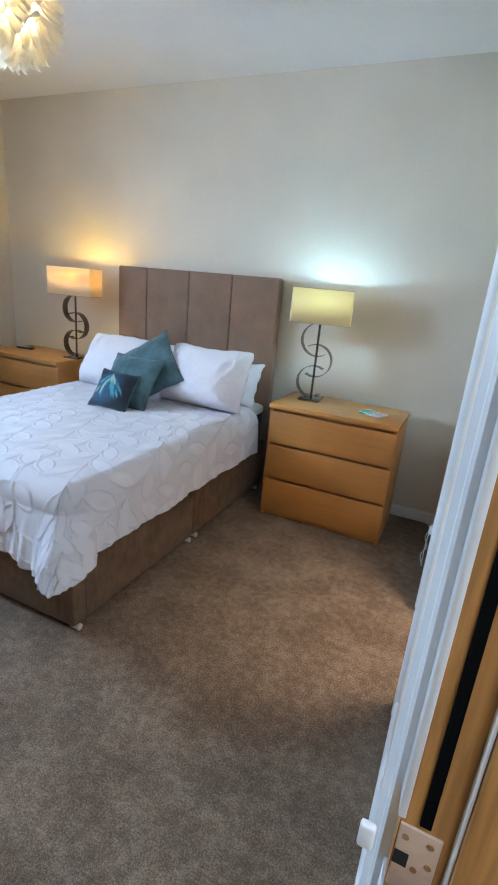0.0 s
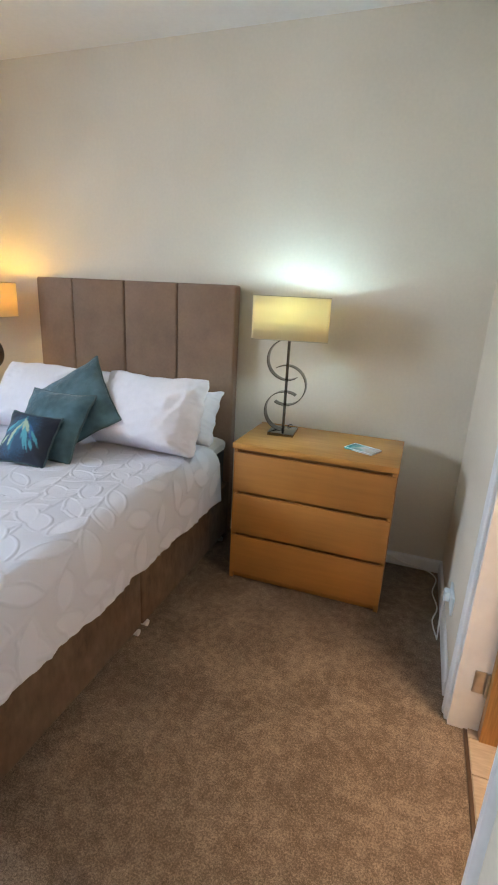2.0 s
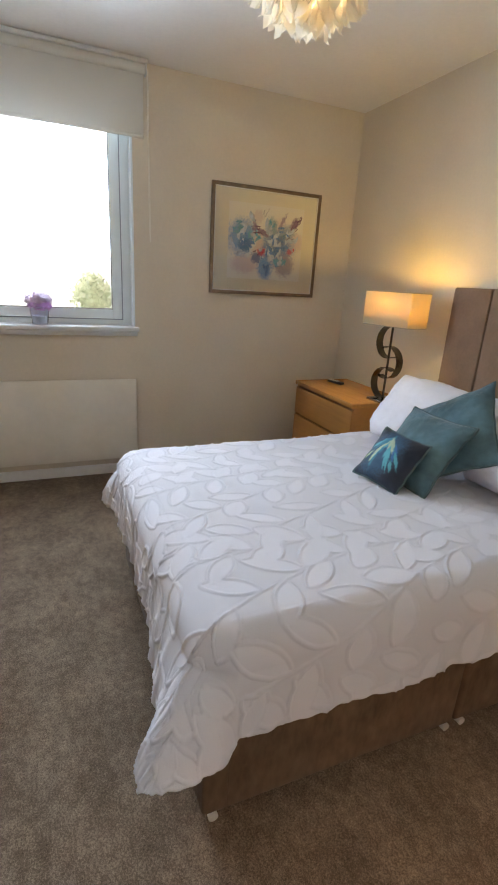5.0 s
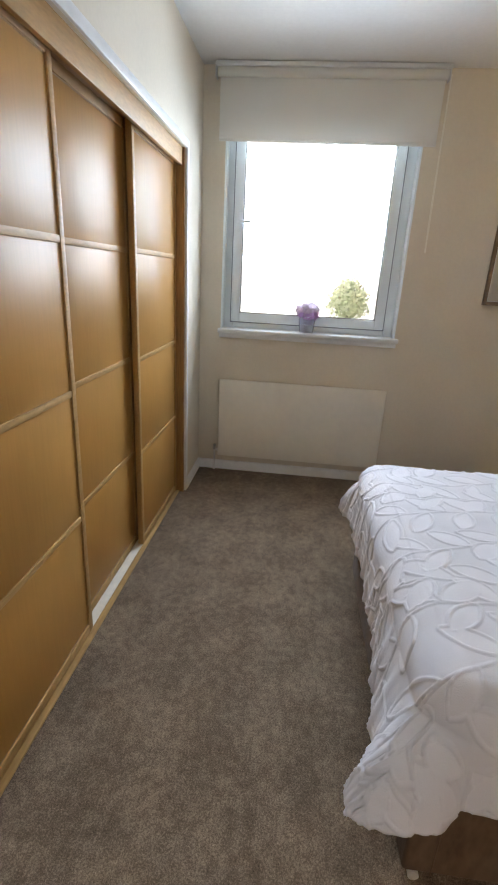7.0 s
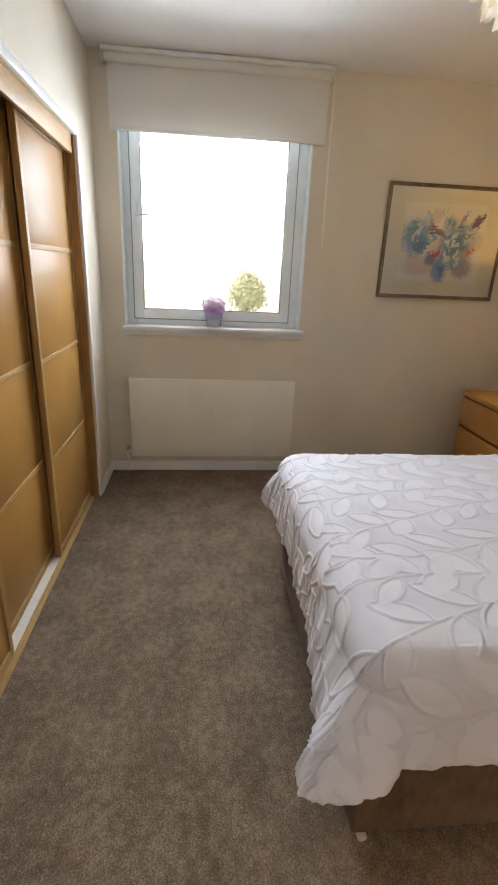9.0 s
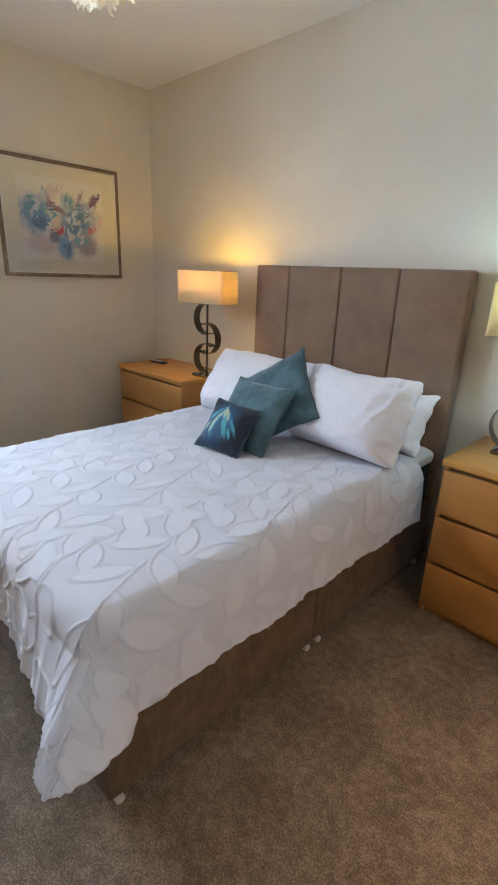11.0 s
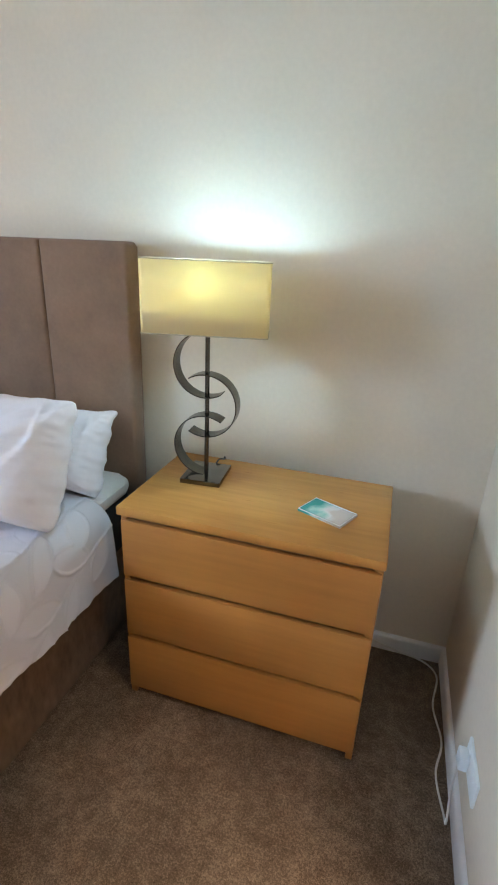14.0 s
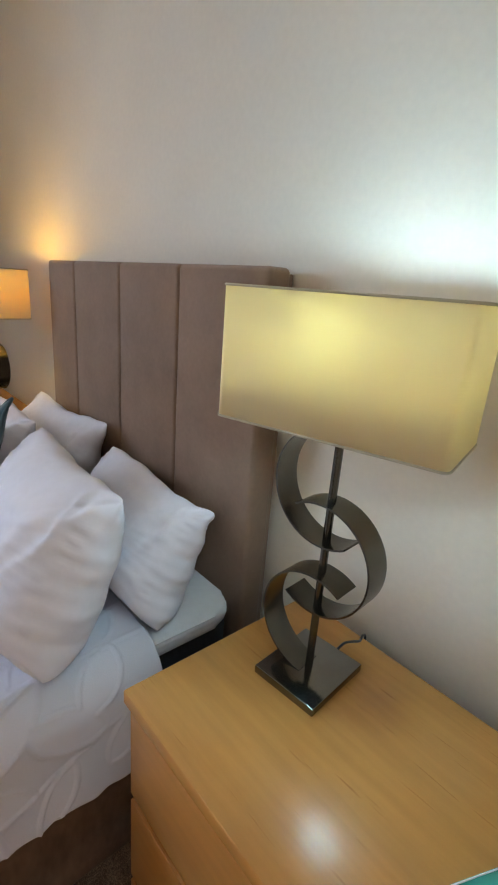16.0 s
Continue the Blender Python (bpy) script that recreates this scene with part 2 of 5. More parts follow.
M_BULB_PEND = emission("bulb_pendant", (1.0, 0.76, 0.46), 130.0)


# ---- mesh helpers ----
def mesh_of(bm, name, smooth=None):
    me = bpy.data.meshes.new(name)
    bmesh.ops.recalc_face_normals(bm, faces=bm.faces)
    bm.to_mesh(me)
    bm.free()
    if smooth is not None:
        me.shade_smooth()
        if smooth < 180:
            me.set_sharp_from_angle(angle=radians(smooth))
    return me


def part(name, bm, material, parent=None, label="", smooth=35):
    ob = new(name, mesh_of(bm, name, smooth))
    ob.data.materials.append(material)
    if parent is not None:
        ob.parent = parent
    if label:
        ob["label"] = label
    return ob


def thing(name, label, category, at=(0, 0, 0), rz=0.0, group=""):
    ob = new(name)
    ob.empty_display_size = 0.1
    ob.matrix_basis = pose(*at, 0, 0, rz)
    return tagged(ob, label, category, group)


def structure(name, bm, material, label="", smooth=35):
    ob = part(name, bm, material, None, label, smooth)
    return tagged(ob, label, name.split("_")[0], "", "structure")


def box(x0, x1, y0, y1, z0, z1, bevel=0.0, seg=2, bm=None):
    b = bmesh.new()
    bmesh.ops.create_cube(b, size=1.0, matrix=Matrix.Translation(((x0 + x1) / 2, (y0 + y1) / 2, (z0 + z1) / 2)) @ Matrix.Diagonal((abs(x1 - x0), abs(y1 - y0), abs(z1 - z0), 1)))
    if bevel:
        bmesh.ops.bevel(b, geom=list(b.edges), offset=bevel, segments=seg, profile=0.5, affect="EDGES")
    if bm is None:
        return b
    join(bm, b)
    return bm


def join(bm, other):
    me = bpy.data.meshes.new("tmp")
    other.to_mesh(me)
    other.free()
    bm.from_mesh(me)
    bpy.data.meshes.remove(me)
    return bm


def rod(a, b, r, seg=12, r2=None, bm=None):
    a, b = Vector(a), Vector(b)
    d = b - a
    o = bmesh.new()
    m = Matrix.Translation((a + b) / 2) @ d.to_track_quat("Z", "Y").to_matrix().to_4x4()
    bmesh.ops.create_cone(o, cap_ends=True, segments=seg, radius1=r, radius2=r if r2 is None else r2, depth=d.length, matrix=m)
    if bm is None:
        return o
    return join(bm, o)


def ball(c, r, seg=16, bm=None, sz=1.0):
    o = bmesh.new()
    bmesh.ops.create_uvsphere(o, u_segments=seg, v_segments=seg // 2 + 2, radius=r, matrix=Matrix.Translation(c) @ Matrix.Diagonal((1, 1, sz, 1)))
    if bm is None:
        return o
    return join(bm, o)


def tube(points, r, seg=8, closed=False):
    """A round tube along a smooth line of points."""
    pts = [Vector(p) for p in points]
    bm = bmesh.new()
    rings = []
    n = len(pts)
    up = Vector((0.3, 0.2, 1)).normalized()
    for i, p in enumerate(pts):
        a = pts[(i - 1) % n] if closed or i > 0 else p
        b = pts[(i + 1) % n] if closed or i < n - 1 else p
        d = (b - a).normalized()
        s = d.cross(up).normalized()
        t = s.cross(d).normalized()
        rings.append([bm.verts.new(p + r * (math.cos(k * 2 * math.pi / seg) * s + math.sin(k * 2 * math.pi / seg) * t)) for k in range(seg)])
    last = n if closed else n - 1
    for i in range(last):
        u, v = rings[i], rings[(i + 1) % n]
        for k in range(seg):
            bm.faces.new((u[k], u[(k + 1) % seg], v[(k + 1) % seg], v[k]))
    if not closed:
        bm.faces.new(rings[0])
        bm.faces.new(rings[-1][::-1])
    return bm


def spline(ctrl, per=10):
    """Points on a Catmull-Rom line through ctrl."""
    c = [Vector(p) for p in ctrl]
    c = [c[0] * 2 - c[1]] + c + [c[-1] * 2 - c[-2]]
    out = []
    for i in range(1, len(c) - 2):
        for k in range(per):
            t = k / per
            p0, p1, p2, p3 = c[i - 1:i + 3]
            out.append(0.5 * (2 * p1 + (p2 - p0) * t + (2 * p0 - 5 * p1 + 4 * p2 - p3) * t * t + (3 * p1 - p0 - 3 * p2 + p3) * t ** 3))
    out.append(c[-2])
    return out


def grid_mesh(name, pts, material, smooth=180, solid=0.0):
    """A mesh over an (n, m, 3) array."""
    n, m, _ = pts.shape
    idx = np.arange(n * m).reshape(n, m)
    faces = np.stack([idx[:-1, :-1], idx[1:, :-1], idx[1:, 1:], idx[:-1, 1:]], -1).reshape(-1, 4)
    me = bpy.data.meshes.new(name)
    me.from_pydata(pts.reshape(-1, 3).tolist(), [], faces.tolist())
    me.shade_smooth()
    me.materials.append(material)
    return me


# ---- the room's shell ----
XE, XW, YN, YS, ZC = -0.03, -4.06, 0.0, -3.205, 2.77   # wall faces and ceiling
ES0, ES1 = -1.74, -1.09      # en suite opening
EN0, EN1 = -3.76, -2.95      # entry opening
DH = 2.03                    # door openings' height
WY0, WY1, WZ0, WZ1 = -3.050, -1.768, 1.13, 2.58   # window opening
WD0, WD1, WDH = -3.575, -1.272, 2.20               # wardrobe opening

structure("floor", box(XW - 0.3, XE + 0.055, -4.0, 0.12, -0.1, 0.0), M_CARPET, "brown-grey short pile carpet with faint worn patches")
structure("floor_en_suite", box(XE + 0.065, 1.9, -2.5, 0.0, -0.1, 0.004), M_TILE, "pale wood-look tiles beyond the en suite door")
structure("floor_hall", box(XE + 0.055, 1.9, -4.4, -2.5, -0.1, 0.002), M_CARPET, "brown-grey carpet of the landing")
tile_mesh = mesh_of(box(0.0, 0.598, 0.0, 0.147, 0.0, 0.006, 0.0015), "tile", 35)
tile_mesh.materials.append(M_TILE)
en_suite_floor = bpy.data.objects["floor_en_suite"]
for r in range(6):
    for c in range(2):
        t_ob = new("tile", tile_mesh)
        t_ob.parent = en_suite_floor
        t_ob.location = (XE + 0.068 + 0.60 * c, -1.90 + 0.15 * r, 0.004)
structure("ceiling", box(XW - 0.3, 1.9, -4.4, 0.12, ZC, ZC + 0.1), M_CEIL, "plain matt white ceiling")
structure("wall_north", box(XW - 0.3, 1.9, YN, YN + 0.12, 0, ZC), M_WALL, "warm off-white painted wall behind the bed")
w = bmesh.new()
box(XW - 0.3, XW, YS - 0.8, WY0, 0, ZC, bm=w)
box(XW - 0.3, XW, WY1, YN, 0, ZC, bm=w)
box(XW - 0.3, XW, WY0, WY1, 0, WZ0, bm=w)
box(XW - 0.3, XW, WY0, WY1, WZ1, ZC, bm=w)
structure("wall_west", w, M_WALL, "warm off-white painted wall with the window")
w = bmesh.new()
box(XE, XE + 0.12, ES1, YN, 0, ZC, bm=w)
box(XE, XE + 0.12, ES0, ES1, DH, ZC, bm=w)
box(XE, XE + 0.12, EN1 + 0.001, ES0, 0, ZC, bm=w)
box(XE, XE + 0.12, EN0, EN1 + 0.001, DH, ZC, bm=w)
box(XE, XE + 0.12, -4.4, EN0, 0, ZC, bm=w)
structure("wall_east", w, M_WALL, "off-white painted wall with two doorways")
w = bmesh.new()
box(XW, WD0, YS - 0.12, YS, 0, ZC, bm=w)
box(WD0, WD1, YS - 0.12, YS, WDH, ZC, bm=w)
box(WD1, WD1 + 0.10, -3.95, YS, 0, ZC, bm=w)
box(WD1 + 0.10, XE, -3.95, -3.85, 0, ZC, bm=w)
box(XW, WD1, -3.97, -3.87, 0, ZC, bm=w)
structure("wall_south", w, M_WALL, "off-white painted wall round the built-in wardrobe")
w = bmesh.new()
box(1.8, 1.9, -4.4, 0.0, 0, ZC, bm=w)
box(XE + 0.12, 1.8, -2.55, -2.45, 0, ZC, bm=w)
box(XE + 0.12, 1.8, -4.5, -4.4, 0, ZC, bm=w)
structure("wall_beyond", w, M_WALL, "plain painted walls beyond the doorways")


def moulding(profile, length, m):
    """A strip of that (depth, height) profile, along local x, placed by m."""
    bm = bmesh.new()
    a = [bm.verts.new(m @ Vector((0, -d, h))) for d, h in profile]
    b = [bm.verts.new(m @ Vector((length, -d, h))) for d, h in profile]
    n = len(profile)
    for i in range(n):
        bm.faces.new((a[i], a[(i + 1) % n], b[(i + 1) % n], b[i]))
    bm.faces.new(a[::-1])
    bm.faces.new(b)
    return bm


SKIRT = [(0, 0), (0.015, 0), (0.015, 0.062), (0.012, 0.070), (0.008, 0.074), (0, 0.076)]
skirts = [
    ((XW, YN - 0.001, 0), 0, XE - XW),
    ((XW + 0.001, YS, 0), 90, YN - YS),
    ((XE - 0.001, YN, 0), -90, 1.0 - 0.025),
    ((XE - 0.001, ES0 - 0.062, 0), -90, (ES0 - 0.062) - (EN1 + 0.062)),
    ((WD0 - 0.045, YS + 0.001, 0), 180, WD0 - 0.045 - XW),
    ((WD1 + 0.101, -3.85, 0), 90, -3.85 * -1 + YS),
]
for at, rz, length in skirts:
    structure("baseboard", moulding(SKIRT, length, pose(*at, 0, 0, rz)), M_WHITE, "low white gloss skirting board")

# architraves: a moulded section swept up both sides of a doorway and over it
ARCH = [(0, 0), (0.010, 0), (0.013, 0.004), (0.013, 0.022), (0.019, 0.030), (0.019, 0.050), (0.014, 0.056), (0.008, 0.060), (0, 0.062)]


def architrave(y_in, side, z1, name="trim"):
    """An upright casing on the east wall from the opening's edge y_in outwards (side 1: towards north)."""
    bm = bmesh.new()
    a, b = [], []
    for d, h in ARCH:
        a.append(bm.verts.new((XE - d, y_in + side * h, 0)))
        b.append(bm.verts.new((XE - d, y_in + side * h, z1 + h)))
    n = len(ARCH)
    for i in range(n):
        bm.faces.new((a[i], a[(i + 1) % n], b[(i + 1) % n], b[i]))
    bm.faces.new(a)
    bm.faces.new(b)
    structure(name, bm, M_WHITE, "moulded white gloss door architrave")


def head_trim(y0, y1, z):
    bm = bmesh.new()
    a, b = [], []
    for d, h in ARCH:
        a.append(bm.verts.new((XE - d, y0 - h, z + h)))
        b.append(bm.verts.new((XE - d, y1 + h, z + h)))
    n = len(ARCH)
    for i in range(n):
        bm.faces.new((a[i], a[(i + 1) % n], b[(i + 1) % n], b[i]))
    bm.faces.new(a)
    bm.faces.new(b)
    structure("trim", bm, M_WHITE, "moulded white gloss architrave over the doorway")


for y0, y1 in ((ES0, ES1), (EN0, EN1)):
    architrave(y1, 1, DH)
    architrave(y0, -1, DH)
    head_trim(y0, y1, DH)

# en suite lining, hinged oak leaf folded back inside
w = bmesh.new()
box(XE - 0.002, XE + 0.122, ES1 - 0.022, ES1 - 0.001, 0, DH, bm=w)
box(XE - 0.002, XE + 0.122, ES0 + 0.001, ES0 + 0.022, 0, DH, bm=w)
box(XE - 0.002, XE + 0.122, ES0 + 0.022, ES1 - 0.022, DH - 0.022, DH - 0.001, bm=w)
structure("trim", w, M_WHITE, "white painted door lining")
structure("trim", box(XE + 0.052, XE + 0.066, ES0 + 0.022, ES1 - 0.022, -0.002, 0.006, 0.002), mat("threshold", (0.10, 0.06, 0.035), 0.4, metal=0.5), "thin brown threshold strip between carpet and tiles")
door = thing("door_1", "oak veneer en suite door standing open into the en suite", "door", (XE + 0.100, ES1 - 0.027, 0))
tagged(door, kind="structure")
part("leaf", box(0.0, 0.62, -0.042, 0.0, 0.006, 2.0, 0.002), M_OAK_DOOR, door)
for z in (0.22, 0.95, 1.75):
    h = box(-0.050, -0.006, 0.0005, 0.0046, z - 0.045, z + 0.045, 0.001)
    rod((-0.004, -0.006, z - 0.048), (-0.004, -0.006, z + 0.048), 0.006, 10, bm=h)
    part("hinge", h, M_STEEL, door, "brushed steel butt hinge")

# entry lining with its fire seal and strike plate
w = bmesh.new()
box(XE - 0.001, XE + 0.121, EN1 - 0.026, EN1, 0, DH, bm=w)
box(XE - 0.001, XE + 0.121, EN0, EN0 + 0.026, 0, DH, bm=w)
box(XE - 0.001, XE + 0.121, EN0 + 0.026, EN1 - 0.026, DH - 0.026, DH - 0.001, bm=w)
structure("trim", w, M_OAK_DOOR, "oak lining of the entry doorway")
structure("trim", box(XE + 0.014, XE + 0.023, EN1 - 0.0285, EN1 - 0.0255, 1.046, 2.0), M_SEAL, "black fire seal let into the lining")
structure("trim", box(XE + 0.013, XE + 0.022, EN1 - 0.0285, EN1 - 0.0255, 0.0, 0.93), M_SEAL, "black fire seal let into the lining")
for z0, z1 in ((0.0, 0.954), (1.046, DH - 0.03)):
    structure("trim", box(XE - 0.0040, XE + 0.0025, EN1 - 0.0290, EN1 - 0.0002, z0, z1, 0.001), M_WHITE, "white painted edge of the door lining")
structure("trim", box(XE + 0.041, XE + 0.0445, EN1 - 0.034, EN1 - 0.0255, 0.0, DH - 0.03, 0.001), M_WHITE, "thin white draught seal of the door stop")
structure("trim", box(XE + 0.045, XE + 0.085, EN1 - 0.038, EN1 - 0.0255, 0.0, DH - 0.03, 0.002), M_OAK_DOOR, "oak door stop")
strike = thing("strike_plate", "worn brassy strike plate screwed to the door lining", "door hardware", (XE, EN1 - 0.026, 1.000))
sp = box(0.000, 0.034, -0.003, 0.0, -0.036, 0.040, 0.001)
part("plate", sp, M_PLATE, strike)
part("lip", box(-0.031, -0.017, -0.004, 0.004, -0.010, 0.018, 0.003, 3), M_WHITE, strike, "painted curved lip of the plate")
part("latch_hole", box(0.000, 0.012, -0.0036, -0.0028, -0.006, 0.010), M_BLACK, strike)
for x, z in ((0.006, 0.028), (0.026, 0.030), (0.018, -0.004), (0.028, 0.006)):
    part("screw", rod((x, -0.004, z), (x, -0.002, z), 0.003, 10), M_STILE, strike)


# ---- window ----
win = tagged(thing("window_1", "white framed casement window with a bright overcast view", "window"), kind="structure")
GX = -4.18
w = bmesh.new()
F = 0.075
for y0, y1, z0, z1 in ((WY0, WY0 + F, WZ0, WZ1), (WY1 - F, WY1, WZ0, WZ1), (WY0 + F, WY1 - F, WZ0, WZ0 + 0.055), (WY0 + F, WY1 - F, WZ1 - 0.055, WZ1)):
    box(GX - 0.05, GX + 0.02, y0 + 0.001, y1 - 0.001, z0 + 0.001, z1 - 0.001, 0.004, bm=w)
part("window_frame", w, M_UPVC, win)
S0, S1, SZ0, SZ1 = -2.988, -1.847, WZ0 + 0.049, WZ1 - 0.055
w = bmesh.new()
T = 0.066
for y0, y1, z0, z1 in ((S0, S0 + T, SZ0, SZ1), (S1 - T, S1, SZ0, SZ1), (S0 + T, S1 - T, SZ0, SZ0 + T), (S0 + T, S1 - T, SZ1 - T, SZ1)):
    box(GX - 0.03, GX + 0.038, y0, y1, z0, z1, 0.006, bm=w)
part("sash", w, M_UPVC, win)
w = bmesh.new()
g0, g1, h0, h1 = S0 + T, S1 - T, SZ0 + T, SZ1 - T
for y0, y1, z0, z1 in ((g0 - 0.004, g0 + 0.006, h0, h1), (g1 - 0.006, g1 + 0.004, h0, h1), (g0, g1, h0 - 0.004, h0 + 0.006), (g0, g1, h1 - 0.006, h1 + 0.004)):
    box(GX, GX + 0.032, y0, y1, z0, z1, bm=w)
part("gasket", w, mat("gasket_grey", (0.35, 0.36, 0.37), 0.6), win, "thin grey glazing gasket")
# blue-grey strips painted in for the shadow between frame and sash
w = bmesh.new()
for y0, y1, z0, z1 in ((S0 - 0.006, S0 - 0.0005, SZ0 - 0.006, SZ1 + 0.006), (S1 + 0.0005, S1 + 0.006, SZ0 - 0.006, SZ1 + 0.006), (S0, S1, SZ0 - 0.006, SZ0 - 0.0005), (S0, S1, SZ1 + 0.0005, SZ1 + 0.006)):
    box(GX + 0.0195, GX + 0.026, y0, y1, z0, z1, bm=w)
part("sash_shadow_line", w, mat("shadow_blue_grey", (0.22, 0.26, 0.31), 0.6), win, "thin blue-grey strips painting the shadow line round the sash")
pane = part("pane", box(GX, GX + 0.006, g0, g1, h0, h1), M_GLASS, win)
pane.visible_shadow = False
hd = box(GX + 0.038, GX + 0.048, S0 + 0.020, S0 + 0.044, 1.80, 1.94, 0.003)
box(GX + 0.048, GX + 0.066, S0 + 0.022, S0 + 0.042, 1.862, 1.882, 0.003, bm=hd)
box(GX + 0.060, GX + 0.074, S0 + 0.022, S0 + 0.125, 1.864, 1.880, 0.004, bm=hd)
part("handle", hd, M_UPVC, win, "white lever handle")
structure("trim", box(XW - 0.125, XW + 0.045, WY0 - 0.015, WY1 + 0.022, WZ0 - 0.028, WZ0 + 0.004, 0.008, 3), M_WHITE, "white gloss window board with a rounded nose")
structure("trim", box(XW, XW + 0.020, WY0 - 0.008, WY1 + 0.012, WZ0 - 0.062, WZ0 - 0.029, 0.004), M_WHITE, "white moulding below the window board")
w = bmesh.new()
box(GX + 0.02, XW - 0.001, WY0 - 0.0005, WY0 + 0.012, WZ0 + 0.004, WZ1, bm=w)
box(GX + 0.02, XW - 0.001, WY1 - 0.012, WY1 + 0.0005, WZ0 + 0.004, WZ1, bm=w)
structure("trim", w, M_UPVC, "white painted window reveal")

blind = thing("roller_blind", "cream roller blind drawn partly down over the window", "blind")
part("fabric", box(XW + 0.035, XW + 0.037, -3.088, -1.70, 2.36, 2.735), M_BLIND, blind)
part("bottom_bar", box(XW + 0.029, XW + 0.043, -3.088, -1.70, 2.340, 2.362, 0.005), M_BLIND, blind)
part("roller", rod((XW + 0.040, -3.10, 2.722), (XW + 0.040, -1.69, 2.722), 0.030, 24), M_BLIND, blind)
cs = box(XW + 0.004, XW + 0.085, -3.115, -1.675, 2.742, 2.766, 0.006)
part("cassette", cs, M_WHITE, blind, "slim white head rail")
for y in (-3.112, -1.684):
    part("bracket", box(XW + 0.006, XW + 0.074, y - 0.004, y + 0.004, 2.685, 2.745, 0.003), M_WHITE, blind)
part("cord", tube([(XW + 0.045, -1.675, 2.72), (XW + 0.045, -1.672, 2.3), (XW + 0.043, -1.668, 1.9), (XW + 0.042, -1.664, 1.72), (XW + 0.046, -1.660, 1.715), (XW + 0.050, -1.662, 1.9), (XW + 0.052, -1.668, 2.3), (XW + 0.055, -1.672, 2.72)], 0.0022, 6), M_RAD, blind, "thin beaded pull cord")

# ---- radiator ----
rad = thing("radiator", "flat cream panel radiator on the wall below the window", "radiator")
part("panel", box(XW + 0.045, XW + 0.062, -3.035, -1.778, 0.135, 0.757, 0.006, 3), M_RAD, rad)
part("casing", box(XW + 0.014, XW + 0.046, -3.02, -1.793, 0.150, 0.748, 0.004), M_RAD, rad)
for k in range(2):
    part("bracket", box(XW, XW + 0.016, -2.85 + k * 0.85, -2.81 + k * 0.85, 0.25, 0.65), M_STEEL, rad)
v = rod((XW + 0.030, -3.065, 0.0), (XW + 0.030, -3.065, 0.17), 0.008, 12)
rod((XW + 0.030, -3.075, 0.172), (XW + 0.030, -3.02, 0.172), 0.011, 12, bm=v)
part("valve", v, M_CHROME, rad, "small chrome lockshield valve")
part("valve_cap", rod((XW + 0.030, -3.065, 0.175), (XW + 0.030, -3.065, 0.215), 0.014, 14, 0.012), M_STEEL, rad)

# ---- wardrobe ----
YD = YS - 0.045
ward = thing("wardrobe", "built-in oak wardrobe with three panelled sliding doors", "wardrobe", (0, 0, 0))
lin = bmesh.new()
box(WD0, WD0 + 0.022, YS - 0.16, YS - 0.002, 0, WDH - 0.001, bm=lin)
lin2 = box(WD1 - 0.022, WD1, YS - 0.16, YS - 0.002, 0, WDH - 0.001)
part("frame", lin, M_STILE, ward, "dark oak upright lining")
part("frame", lin2, M_STILE, ward, "dark oak upright lining")
part("fascia", box(WD0 + 0.022, WD1 - 0.022, YS - 0.034, YS - 0.014, WDH - 0.095, WDH - 0.001, 0.002), M_RAIL, ward, "oak fascia hiding the top track")
part("top_track", box(WD0 + 0.022, WD1 - 0.022, YS - 0.15, YS - 0.035, WDH - 0.06, WDH - 0.002), M_STILE, ward)
part("floor_track", box(WD0 + 0.022, WD1 - 0.022, YS - 0.150, YS - 0.059, 0.001, 0.012, 0.002), M_TRACK, ward, "pale floor track")
part("threshold", box(WD0 + 0.022, WD1 - 0.022, YS - 0.058, YS - 0.030, 0.001, 0.010, 0.002), M_RAIL, ward, "oak strip along the foot of the doors")
box_back = box(WD0, WD1, -3.86, -3.85, 0, ZC)
part("back", box_back, M_DARK, ward)


def sliding_door(x0, x1, y, parent):
    """One door of four panels between stiles; its face lies at y."""
    z0, z1 = 0.014, WDH - 0.062
    st = 0.030
    d = part("door", box(x0 + st, x1 - st, y - 0.020, y - 0.008, z0, z1), M_STILE, parent)
    for a, b in ((x0, x0 + st), (x1 - st, x1)):
        part("stile", box(a, b, y - 0.030, y, z0, z1, 0.002), M_RAIL, d, "oak upright edge of a sliding door")
    zs = [z0 + 0.04, 0.573, 1.083, 1.603, z1 - 0.03]
    for z in (z0 + 0.020, z1 - 0.015):
        part("rail", box(x0 + st, x1 - st, y - 0.026, y - 0.001, z - 0.02, z + 0.02, 0.002), M_RAIL, d)
    for z in zs[1:-1]:
        part("rail", box(x0 + st, x1 - st, y - 0.024, y - 0.001, z - 0.012, z + 0.012, 0.002), M_RAIL, d)
    for a, b in zip(zs[:-1], zs[1:]):
        part("panel", box(x0 + st, x1 - st, y - 0.018, y - 0.006, a + 0.011, b - 0.011, 0.001), M_WARD, d)
    return d


sliding_door(-2.092, WD1 - 0.024, YS - 0.052, ward)
sliding_door(-2.84, -2.055, YS - 0.098, ward)
sliding_door(WD0 + 0.024, -2.79, YS - 0.052, ward)
# white casing round the opening
for a, b, c, d in ((WD0 - 0.045, WD0, 0, WDH + 0.045), (WD1, WD1 + 0.045, 0, WDH + 0.045), (WD0, WD1, WDH, WDH + 0.045)):
    structure("trim", box(a, b, YS - 0.002, YS + 0.014, c, d, 0.004), M_WHITE, "white casing round the wardrobe")


